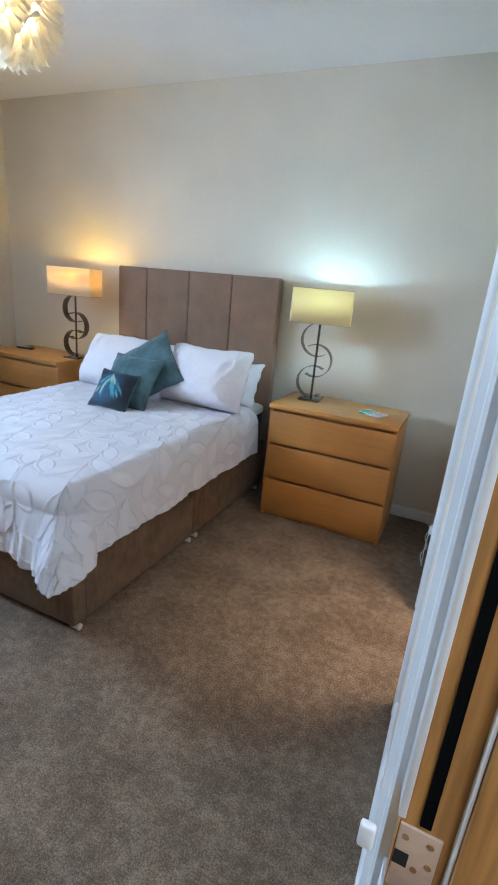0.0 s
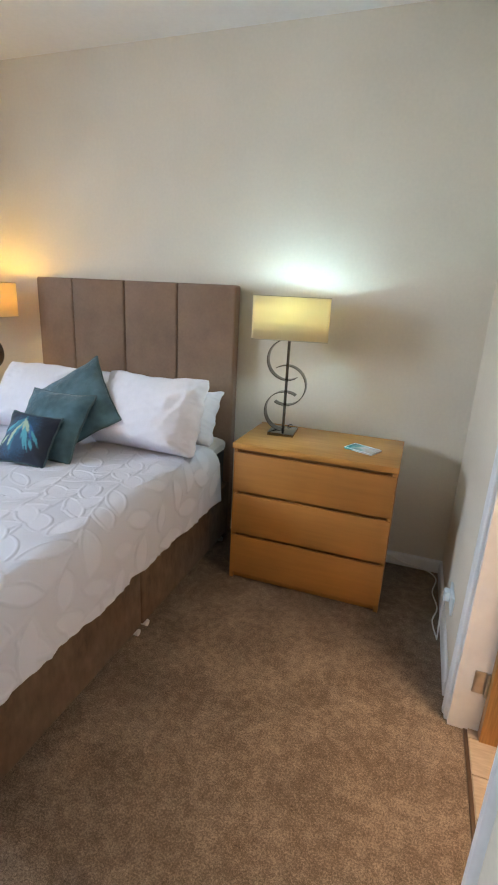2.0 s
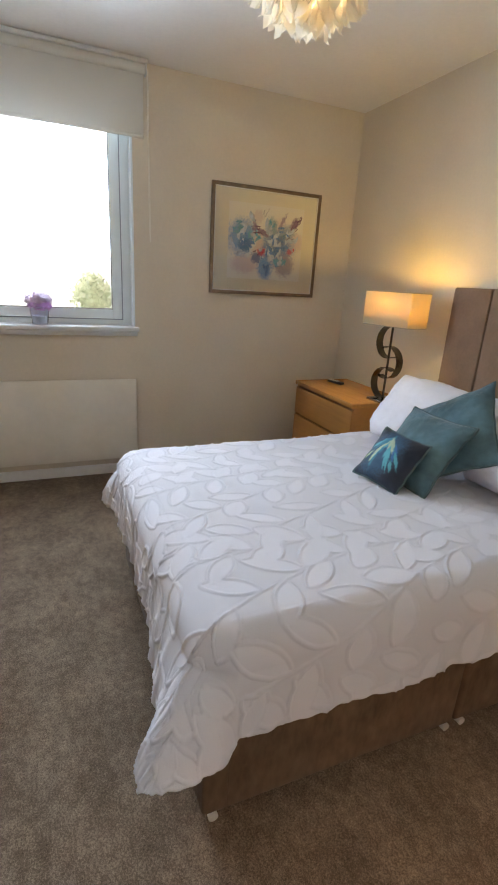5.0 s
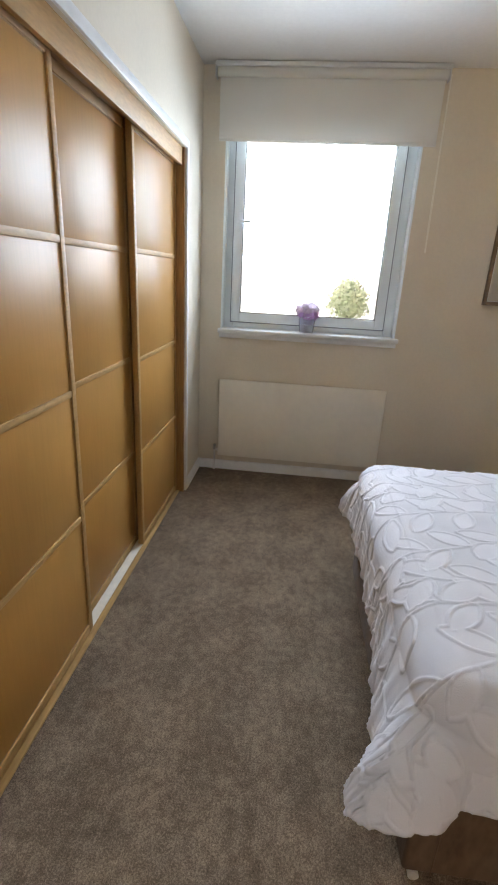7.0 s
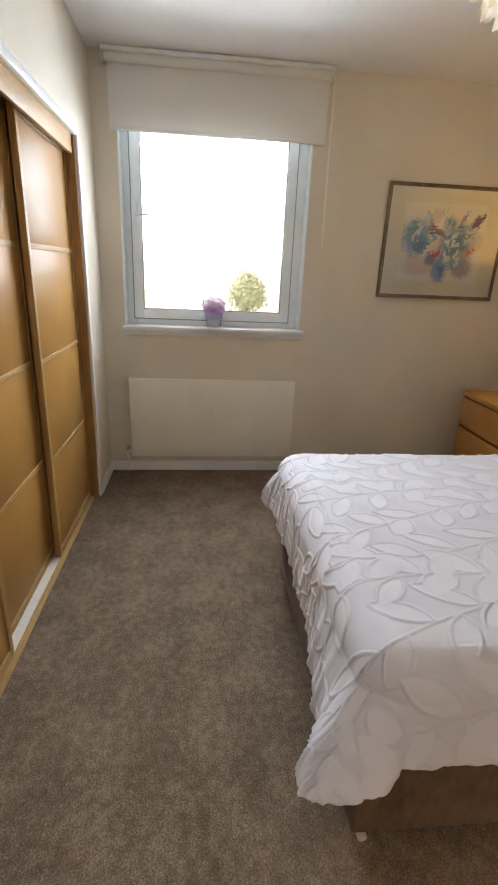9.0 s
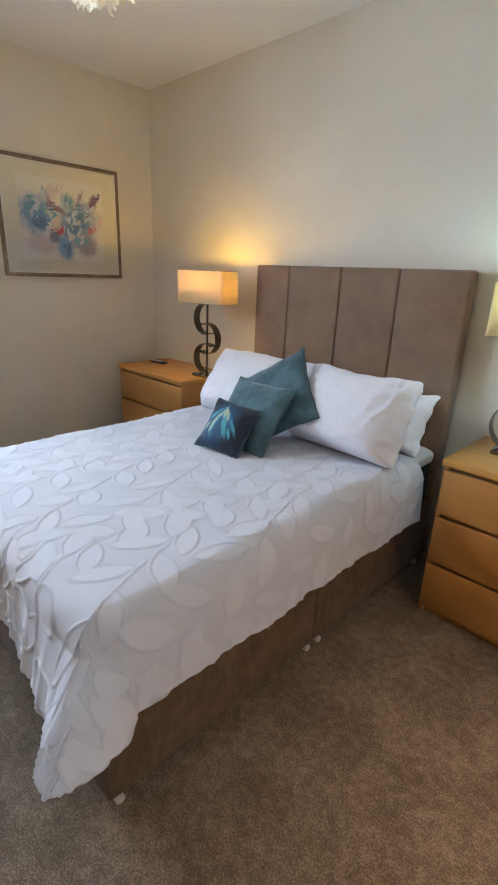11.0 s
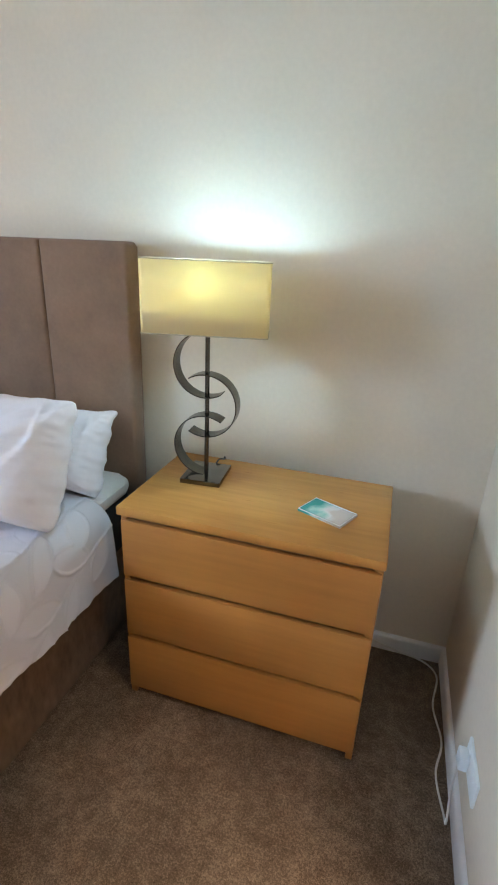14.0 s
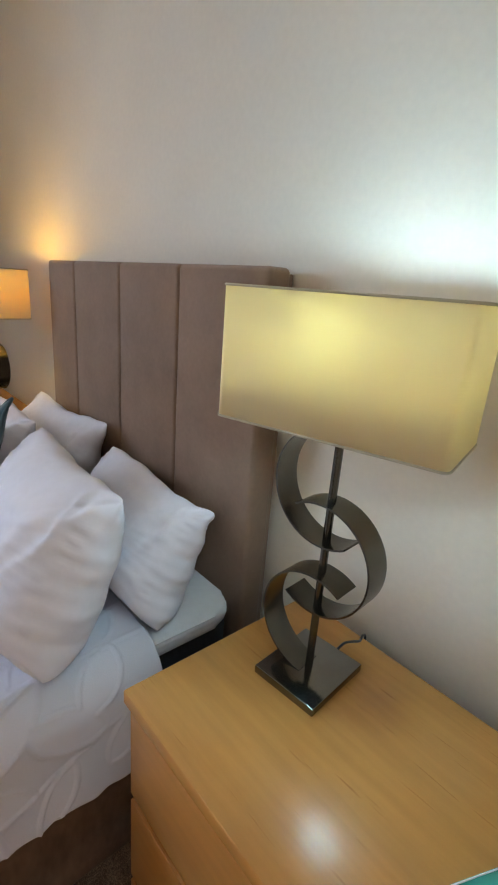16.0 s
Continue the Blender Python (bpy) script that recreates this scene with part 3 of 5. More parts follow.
# ---- picture ----
def blob_material(name, base_color, blobs, axes, noise_scale, rough, wobble):
    """Soft-edged painted patches on a plain ground: (a, b, radius a, radius b, turn, colour, strength)."""
    m = bpy.data.materials.new(name)
    m.use_nodes = True
    n, l = m.node_tree.nodes, m.node_tree.links
    p = n["Principled BSDF"]
    p.inputs["Roughness"].default_value = rough
    tc = n.new("ShaderNodeTexCoord")
    nz = n.new("ShaderNodeTexNoise")
    nz.inputs["Scale"].default_value, nz.inputs["Detail"].default_value = noise_scale, 4
    l.new(tc.outputs["Object"], nz.inputs["Vector"])
    wob = n.new("ShaderNodeVectorMath")
    wob.operation = "MULTIPLY_ADD"
    wob.inputs[1].default_value = (wobble,) * 3
    l.new(nz.outputs["Color"], wob.inputs[0])
    l.new(tc.outputs["Object"], wob.inputs[2])
    tone = n.new("ShaderNodeTexNoise")
    tone.inputs["Scale"].default_value, tone.inputs["Detail"].default_value = noise_scale * 2.2, 5
    l.new(tc.outputs["Object"], tone.inputs["Vector"])
    base = n.new("ShaderNodeRGB")
    base.outputs[0].default_value = (*base_color, 1)
    prev = base.outputs[0]
    for a, b, ra, rb, turn, color, most in blobs:
        mp = n.new("ShaderNodeMapping")
        mp.vector_type = "TEXTURE"
        h = wobble / 2
        mp.inputs["Location"].default_value = (0 if axes[0] else a + h, a + h if axes[0] else 0, b + h)
        mp.inputs["Rotation"].default_value = (radians(turn), 0, 0) if axes[0] else (0, radians(turn), 0)
        mp.inputs["Scale"].default_value = (1e3, ra, rb) if axes[0] else (ra, 1e3, rb)
        l.new(wob.outputs[0], mp.inputs[0])
        le = n.new("ShaderNodeVectorMath")
        le.operation = "LENGTH"
        l.new(mp.outputs[0], le.inputs[0])
        ad = n.new("ShaderNodeMath")
        ad.operation = "MULTIPLY_ADD"
        ad.inputs[1].default_value = 0.9
        l.new(tone.outputs[0], ad.inputs[0])
        l.new(le.outputs[1], ad.inputs[2])
        st = n.new("ShaderNodeMapRange")
        st.inputs["From Min"].default_value, st.inputs["From Max"].default_value = 1.62, 1.10
        st.inputs["To Min"].default_value, st.inputs["To Max"].default_value = 0.0, most
        l.new(ad.outputs[0], st.inputs[0])
        mx = n.new("ShaderNodeMix")
        mx.data_type = "RGBA"
        mx.inputs[7].default_value = (*color, 1)
        l.new(st.outputs[0], mx.inputs[0])
        l.new(prev, mx.inputs[6])
        prev = mx.outputs[2]
    l.new(prev, p.inputs["Base Color"])
    return m


def art_material():
    pink, plum, teal, blue, navy, red = (0.66, 0.50, 0.53), (0.16, 0.05, 0.17), (0.10, 0.30, 0.62), (0.12, 0.22, 0.50), (0.05, 0.10, 0.32), (0.58, 0.07, 0.14)
    blobs = ((-0.166, -0.156, 0.12, 0.07, 0, pink, 0.7), (0.25, 0.024, 0.07, 0.07, 0, pink, 0.6), (-0.07, 0.18, 0.04, 0.05, 0, pink, 0.5), (0.10, 0.10, 0.08, 0.08, 0, pink, 0.5),
             (-0.19, 0.03, 0.13, 0.13, 0, teal, 0.85), (0.085, -0.03, 0.155, 0.145, 0, blue, 0.85), (0.16, 0.08, 0.09, 0.06, 20, (0.20, 0.32, 0.50), 0.7), (0.0, -0.18, 0.06, 0.095, 10, teal, 0.85), (0.04, 0.12, 0.05, 0.065, 0, (0.22, 0.36, 0.46), 0.8),
             (0.168, -0.15, 0.085, 0.085, 0, (0.32, 0.26, 0.38), 0.8), (-0.077, 0.0, 0.055, 0.085, 0, (0.70, 0.56, 0.52), 0.9), (-0.174, -0.02, 0.055, 0.055, 0, (0.04, 0.17, 0.38), 0.9),
             (-0.077, -0.108, 0.04, 0.045, 30, navy, 0.8), (-0.047, 0.078, 0.085, 0.022, -20, plum, 0.8), (0.235, 0.15, 0.030, 0.055, -25, plum, 0.9), (-0.037, -0.066, 0.034, 0.034, 0, red, 0.9), (0.205, -0.048, 0.024, 0.026, 0, red, 0.8), (0.17, 0.07, 0.05, 0.014, 25, (0.12, 0.22, 0.18), 0.7),
             (-0.10, 0.13, 0.012, 0.075, 20, (0.30, 0.20, 0.32), 0.8), (0.13, 0.16, 0.012, 0.07, -30, (0.30, 0.22, 0.36), 0.8), (0.06, -0.10, 0.045, 0.02, 30, (0.72, 0.72, 0.74), 0.8), (0.12, 0.02, 0.03, 0.035, 0, navy, 0.6), (-0.12, -0.05, 0.012, 0.07, -35, (0.70, 0.72, 0.74), 0.8), (0.10, -0.07, 0.012, 0.06, 40, (0.60, 0.66, 0.72), 0.8))
    return blob_material("watercolour_print", (0.84, 0.81, 0.75), blobs, (True,), 38, 0.8, 0.055)


pic = thing("picture", "framed blue and pink floral watercolour behind glass", "picture", (XW, -0.768, 1.783))
PW, PH = 0.448, 0.382
for a, b, c, d in ((-PW, -PW + 0.026, -PH, PH), (PW - 0.026, PW, -PH, PH), (-PW + 0.026, PW - 0.026, -PH, -PH + 0.026), (-PW + 0.026, PW - 0.026, PH - 0.026, PH)):
    part("frame", box(0.002, 0.026, a, b, c, d, 0.004), M_FRAME, pic)
part("mount", box(0.004, 0.012, -PW + 0.02, PW - 0.02, -PH + 0.02, PH - 0.02), M_MOUNT, pic, "cream card mount")
part("print", box(0.004, 0.0135, -0.31, 0.31, -0.265, 0.265), art_material(), pic, "blue, teal and pink flowers in watercolour")


def petals_on_print(name, color, groups, depth, seed, label):
    """Pointed brush marks in clusters, flat on the print: (a, b, spread, count, length, width, turn or None)."""
    rng = random.Random(seed)
    bm = bmesh.new()
    for a, b, spread, count, length, width, turn in groups:
        for _ in range(count):
            ang = radians(turn + rng.uniform(-25, 25)) if turn is not None else rng.uniform(0, 2 * math.pi)
            L, W = length * rng.uniform(0.6, 1.3), width * rng.uniform(0.6, 1.3)
            ca, cb = a + rng.gauss(0, spread * 0.55), b + rng.gauss(0, spread * 0.55)
            bend = rng.uniform(-0.35, 0.35) * L
            ring = []
            for k in range(14):
                s = k / 7 if k < 7 else (14 - k) / 7
                half = W * math.sin(math.pi * min(1.0, s * 0.9 + 0.06)) * (1 if k < 7 else -1)
                u, v = (s - 0.5) * L, half + bend * (s - 0.5) ** 2 * 2
                pa, pb = ca + u * math.cos(ang) - v * math.sin(ang), cb + u * math.sin(ang) + v * math.cos(ang)
                ring.append(bm.verts.new((depth + 0.00002 * len(bm.faces), max(-0.3, min(0.3, pa)), max(-0.255, min(0.255, pb)))))
            bm.faces.new(ring)
    tagged(part(name, bm, mat(name, color, 0.85, vary=0.12, scale=60, coarse=0.10, cscale=18), pic), label, kind="stuff")


petals_on_print("pale_wash", (0.50, 0.58, 0.70), ((-0.19, 0.03, 0.09, 10, 0.09, 0.016, None), (0.10, -0.03, 0.10, 14, 0.09, 0.018, None), (0.20, 0.05, 0.06, 7, 0.07, 0.012, None), (0.03, 0.10, 0.05, 6, 0.06, 0.010, 70)), 0.0137, 1, "pale blue washes")
petals_on_print("blue_petals", (0.10, 0.22, 0.50), ((-0.175, 0.0, 0.045, 9, 0.06, 0.010, None), (0.09, -0.05, 0.075, 14, 0.07, 0.011, None), (0.01, -0.18, 0.035, 6, 0.06, 0.010, 80), (0.14, 0.04, 0.05, 6, 0.05, 0.008, None)), 0.0141, 2, "blue petals")
petals_on_print("teal_petals", (0.13, 0.36, 0.52), ((-0.235, 0.08, 0.03, 7, 0.05, 0.008, 30), (-0.12, 0.05, 0.05, 6, 0.06, 0.008, None), (0.13, -0.12, 0.06, 7, 0.06, 0.009, None), (0.04, 0.13, 0.03, 4, 0.05, 0.007, 80)), 0.0145, 3, "teal petals")
petals_on_print("plum_marks", (0.13, 0.05, 0.13), ((-0.08, 0.088, 0.035, 7, 0.045, 0.004, 160), (0.285, 0.185, 0.020, 6, 0.040, 0.005, 60), (0.25, 0.12, 0.015, 3, 0.030, 0.003, 50), (-0.05, -0.09, 0.03, 4, 0.035, 0.004, 40), (-0.03, 0.20, 0.02, 3, 0.070, 0.0015, 75), (0.20, 0.07, 0.03, 3, 0.05, 0.002, 20)), 0.0148, 4, "dark plum buds and stems")
petals_on_print("red_petals", (0.60, 0.07, 0.12), ((-0.025, -0.06, 0.012, 4, 0.032, 0.008, 60), (0.235, -0.03, 0.008, 2, 0.024, 0.007, 90)), 0.0151, 5, "small red petals")

slip = bmesh.new()
for a, b, c, d in ((-PW + 0.026, -PW + 0.031, -PH + 0.026, PH - 0.026), (PW - 0.031, PW - 0.026, -PH + 0.026, PH - 0.026), (-PW + 0.031, PW - 0.031, -PH + 0.026, -PH + 0.031), (-PW + 0.031, PW - 0.031, PH - 0.031, PH - 0.026)):
    box(0.012, 0.0225, a, b, c, d, 0.001, bm=slip)
part("inner_slip", slip, M_CHROME, pic, "thin silver slip inside the frame")
gl = part("pane", box(0.016, 0.018, -PW + 0.0312, PW - 0.0312, -PH + 0.0312, PH - 0.0312), M_GLASS, pic)
gl.visible_shadow = False


# ---- chests of drawers ----
def chest(x0, label, W=0.80):
    c = thing("chest_of_drawers", label, "chest of drawers", (x0, -0.560, 0), 0, "bedside chests")
    D, H = 0.48, 0.775
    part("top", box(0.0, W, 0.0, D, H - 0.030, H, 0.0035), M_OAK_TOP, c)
    for a in (0.004, W - 0.026):
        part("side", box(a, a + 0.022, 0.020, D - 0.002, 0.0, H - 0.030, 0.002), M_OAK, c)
    part("back", box(0.026, W - 0.026, D - 0.012, D - 0.004, 0.02, H - 0.030), M_OAK, c)
    part("recess", box(0.026, W - 0.026, 0.045, 0.058, 0.02, H - 0.030), M_GROOVE, c)
    part("plinth", box(0.026, W - 0.026, 0.040, 0.056, 0.0, 0.045), M_OAK, c)
    hs = [(0.040, 0.262), (0.280, 0.500), (0.518, 0.724)]
    for z0, z1 in hs:
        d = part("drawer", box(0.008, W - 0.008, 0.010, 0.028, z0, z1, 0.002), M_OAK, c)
        part("drawer_box", box(0.034, W - 0.034, 0.0285, 0.044, z0 + 0.012, z1 - 0.03), M_GROOVE, d)
    return c


chest(-1.143, "oak veneer chest with three wide drawers beside the bed", 0.808)
chest(-3.757, "oak veneer chest with three wide drawers in the window corner")


# ---- table lamps ----
def shade_mesh(w, d, z0, z1, r=0.012):
    """An open box of fabric with rounded upright corners."""
    ring = []
    for cx, cy, a0 in ((w / 2 - r, d / 2 - r, 0), (-w / 2 + r, d / 2 - r, 90), (-w / 2 + r, -d / 2 + r, 180), (w / 2 - r, -d / 2 + r, 270)):
        for k in range(5):
            a = radians(a0 + 22.5 * k)
            ring.append((cx + r * math.cos(a), cy + r * math.sin(a)))
    bm = bmesh.new()
    lo = [bm.verts.new((x, y, z0)) for x, y in ring]
    hi = [bm.verts.new((x, y, z1)) for x, y in ring]
    n = len(ring)
    for i in range(n):
        bm.faces.new((lo[i], lo[(i + 1) % n], hi[(i + 1) % n], hi[i]))
    return bm, ring


def band(cz, r, a0, a1, width=0.057, thick=0.0035, steps=40):
    """A flat strip bent round a circle in the xz plane, from angle a0 to a1."""
    bm = bmesh.new()
    rings = []
    for k in range(steps + 1):
        a = radians(a0 + (a1 - a0) * k / steps)
        ca, sa = math.cos(a), math.sin(a)
        rings.append([bm.verts.new(((r + o) * ca, y, cz + (r + o) * sa)) for o, y in ((0, -width / 2), (thick, -width / 2), (thick, width / 2), (0, width / 2))])
    for u, v in zip(rings[:-1], rings[1:]):
        for i in range(4):
            bm.faces.new((u[i], u[(i + 1) % 4], v[(i + 1) % 4], v[i]))
    bm.faces.new(rings[0])
    bm.faces.new(rings[-1][::-1])
    return bm


def lamp(x, y, rz, bulb, label, turn=0.0):
    L = thing("table_lamp", label, "lamp", (x, y, 0.775), rz, "bedside lamps")
    part("base_plate", box(-0.070, 0.070, -0.081, 0.081, 0.0, 0.017, 0.002), M_GUN_PLATE, L, "polished gunmetal base")
    part("pole", rod((0.0, 0.0, 0.016), (0.0, 0.0, 0.60), 0.0075, 14), M_GUN, L)
    part("ring", band(0.397, 0.104, 88, 300), M_GUN, L, "curved flat metal band")
    part("ring", band(0.262, 0.104, 122, -122), M_GUN, L, "curved flat metal band")
    part("ring", band(0.122, 0.104, 58, 268), M_GUN, L, "curved flat metal band")
    sw, sd, z0, z1 = 0.382, 0.190, 0.501, 0.712
    bm, ring = shade_mesh(sw, sd, z0, z1)
    ca, sa = math.cos(radians(turn)), math.sin(radians(turn))
    bmesh.ops.rotate(bm, cent=(0, 0, 0), matrix=Matrix.Rotation(radians(turn), 3, "Z"), verts=bm.verts)
    ring = [(px * ca - py * sa, px * sa + py * ca) for px, py in ring]
    sh = part("shade", bm, M_SHADE, L, "cream rectangular fabric shade, lit", 60)
    so = sh.modifiers.new("solid", "SOLIDIFY")
    so.thickness = 0.0015
    for z in (z0, z1):
        part("hem", tube([(px, py, z) for px, py in ring], 0.0022, 6, True), M_TRIM, sh)
    hx = sw / 2 - 0.003
    car = rod((-hx * ca, -hx * sa, z0 + 0.03), (hx * ca, hx * sa, z0 + 0.03), 0.0018, 8)
    part("carrier", car, M_STEEL, L)
    part("lamp_holder", rod((0, 0, 0.598), (0, 0, 0.642), 0.011, 16), M_WHITE, L)
    part("bulb", ball((0, -0.030, 0.670), 0.026, 16, None, 1.1), bulb, L, "glowing bulb")
    part("flex", tube(spline([(0.01, 0.076, 0.010), (0.016, 0.098, 0.022), (0.022, 0.116, 0.020), (0.026, 0.140, 0.010), (0.024, 0.155, 0.004), (0.02, 0.172, 0.004), (0.02, 0.187, -0.03), (0.02, 0.190, -0.25)], 6), 0.0028, 6), M_BLACK, L, "thin black flex")
    return L


lamp(-0.970, -0.252, 5, M_BULB_COOL, "gunmetal scroll lamp with a cream shade and cool bulb", 9)
lamp(-3.020, -0.275, 5, M_BULB_WARM, "gunmetal scroll lamp with a cream shade and warm bulb", 6)


# ---- bed ----
BX0, BX1, BY0, BY1 = -2.735, -1.325, -2.065, -0.115
bed = thing("bed", "double divan bed in brown velvet with a tall panelled headboard", "bed", (-2.03, -1.0, 0))
bed.matrix_basis = Matrix()
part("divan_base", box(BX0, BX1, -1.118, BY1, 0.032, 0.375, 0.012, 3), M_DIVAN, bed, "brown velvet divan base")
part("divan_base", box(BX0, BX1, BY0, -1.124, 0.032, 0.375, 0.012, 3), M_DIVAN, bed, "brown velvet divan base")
part("seam", tube([(BX1 + 0.001, -1.99, 0.035), (BX1 + 0.001, -1.99, 0.37)], 0.003, 6), M_DIVAN, bed)
for x in (BX0 + 0.03, BX1 - 0.030):
    for y in (-2.030, -1.150, -1.075, -0.20):
        c = rod((x - 0.011, y, 0.015), (x + 0.030, y, 0.015), 0.015, 18)
        rod((x, y, 0.02), (x, y, 0.040), 0.008, 8, bm=c)
        part("castor", c, M_CASTOR, bed, "small chrome castor")
edges = [-2.728, -2.449, -2.066, -1.704, -1.335]
for a, b in zip(edges[:-1], edges[1:]):
    part("headboard_panel", box(a + 0.0005, b - 0.0005, -0.105, -0.030, 0.20, 1.535, 0.014, 5), M_VELVET, bed, "upholstered velvet headboard panel")
part("headboard_back", box(-2.722, -1.341, -0.048, -0.018, 0.0, 1.522, 0.004), M_VELVET, bed)


def slab(x0, x1, y0, y1, z0, z1, r, edge):
    """A flat block with broad rounded upright corners and softened rims."""
    ring = []
    for cx, cy, a0 in ((x1 - r, y1 - r, 0), (x0 + r, y1 - r, 90), (x0 + r, y0 + r, 180), (x1 - r, y0 + r, 270)):
        ring += [(cx + r * math.cos(radians(a0 + 15 * k)), cy + r * math.sin(radians(a0 + 15 * k))) for k in range(7)]
    bm = bmesh.new()
    lo = [bm.verts.new((x, y, z0)) for x, y in ring]
    hi = [bm.verts.new((x, y, z1)) for x, y in ring]
    n = len(ring)
    for i in range(n):
        bm.faces.new((lo[i], lo[(i + 1) % n], hi[(i + 1) % n], hi[i]))
    bm.faces.new(lo[::-1])
    bm.faces.new(hi)
    rims = [e for e in bm.edges if abs(e.verts[0].co.z - e.verts[1].co.z) < 1e-6]
    bmesh.ops.bevel(bm, geom=rims, offset=edge, segments=3, profile=0.5, affect="EDGES")
    return bm


part("mattress", slab(-2.715, -1.345, -2.03, -0.118, 0.378, 0.618, 0.07, 0.02), M_MATT_SIDE, bed, "mattress with dark charcoal sides")
part("mattress_cover", slab(-2.725, -1.335, -2.035, -0.116, 0.606, 0.645, 0.08, 0.014), M_COTTON, bed, "white quilted mattress top")


def leaf_relief(U, V):
    """Height of the raised leaf pattern over the flat cloth, in metres."""
    rng = np.random.default_rng(4)
    H = np.zeros_like(U)
    K = np.zeros_like(U)
    rng_stems = np.arange(-1.75, 1.5, 0.185)
    du = U[1, 0] - U[0, 0]
    dv = V[0, 1] - V[0, 0]
    u0, v0 = U[0, 0], V[0, 0]
    for s, x0 in enumerate(rng_stems):
        v = V.min() + rng.uniform(0, 0.1)
        side = 1
        while v < V.max() + 0.1:
            cx = x0 + 0.22 * v + 0.055 * math.sin(v * 4 + s * 1.7)
            ang = 0.22 + math.cos(v * 4 + s * 1.7) * 0.22
            L, W = rng.uniform(0.135, 0.205), rng.uniform(0.032, 0.047)
            th = ang + side * rng.uniform(0.45, 0.95)
            ax, ay = math.sin(th), math.cos(th)
            mx, my = cx + ax * L * 0.55, v + ay * L * 0.55
            i0, i1 = int((mx - L * 0.7 - u0) / du), int((mx + L * 0.7 - u0) / du) + 1
            j0, j1 = int((my - L * 0.7 - v0) / dv), int((my + L * 0.7 - v0) / dv) + 1
            i0, j0 = max(i0, 0), max(j0, 0)
            if i1 > i0 and j1 > j0:
                pu, pv = U[i0:i1, j0:j1] - mx, V[i0:i1, j0:j1] - my
                a = (pu * ax + pv * ay) / (L / 2)
                b = (pu * ay - pv * ax)
                half = W * np.clip(1 - a * a, 0, 1) ** 0.8
                dist = np.where(np.abs(a) < 1, np.abs(b) - half, 0.05)
                ridge = 0.0046 * np.exp(-((dist + 0.001) / 0.0030) ** 2)
                body = 0.0005 / (1 + np.exp(np.clip(dist / 0.0015, -40, 40)))
                behind = K[i0:i1, j0:j1] > 0.5
                H[i0:i1, j0:j1] = np.where(behind, H[i0:i1, j0:j1], np.maximum(H[i0:i1, j0:j1] * (dist > 0), ridge + body))
                K[i0:i1, j0:j1] = np.maximum(K[i0:i1, j0:j1], 1 / (1 + np.exp(np.clip((dist + 0.003) / 0.0015, -40, 40))))
            v += rng.uniform(0.066, 0.104)
            side = -side
        stem = np.abs(U - (x0 + 0.22 * V + 0.055 * np.sin(V * 4 + s * 1.7)))
        H = np.maximum(H, 0.0032 * np.exp(-(stem / 0.0034) ** 2) * (K < 0.5))
    return H, K


def waves(x, seeds):
    out = np.zeros_like(x)
    for a, f, p in seeds:
        out += a * np.sin(f * x + p)
    return out


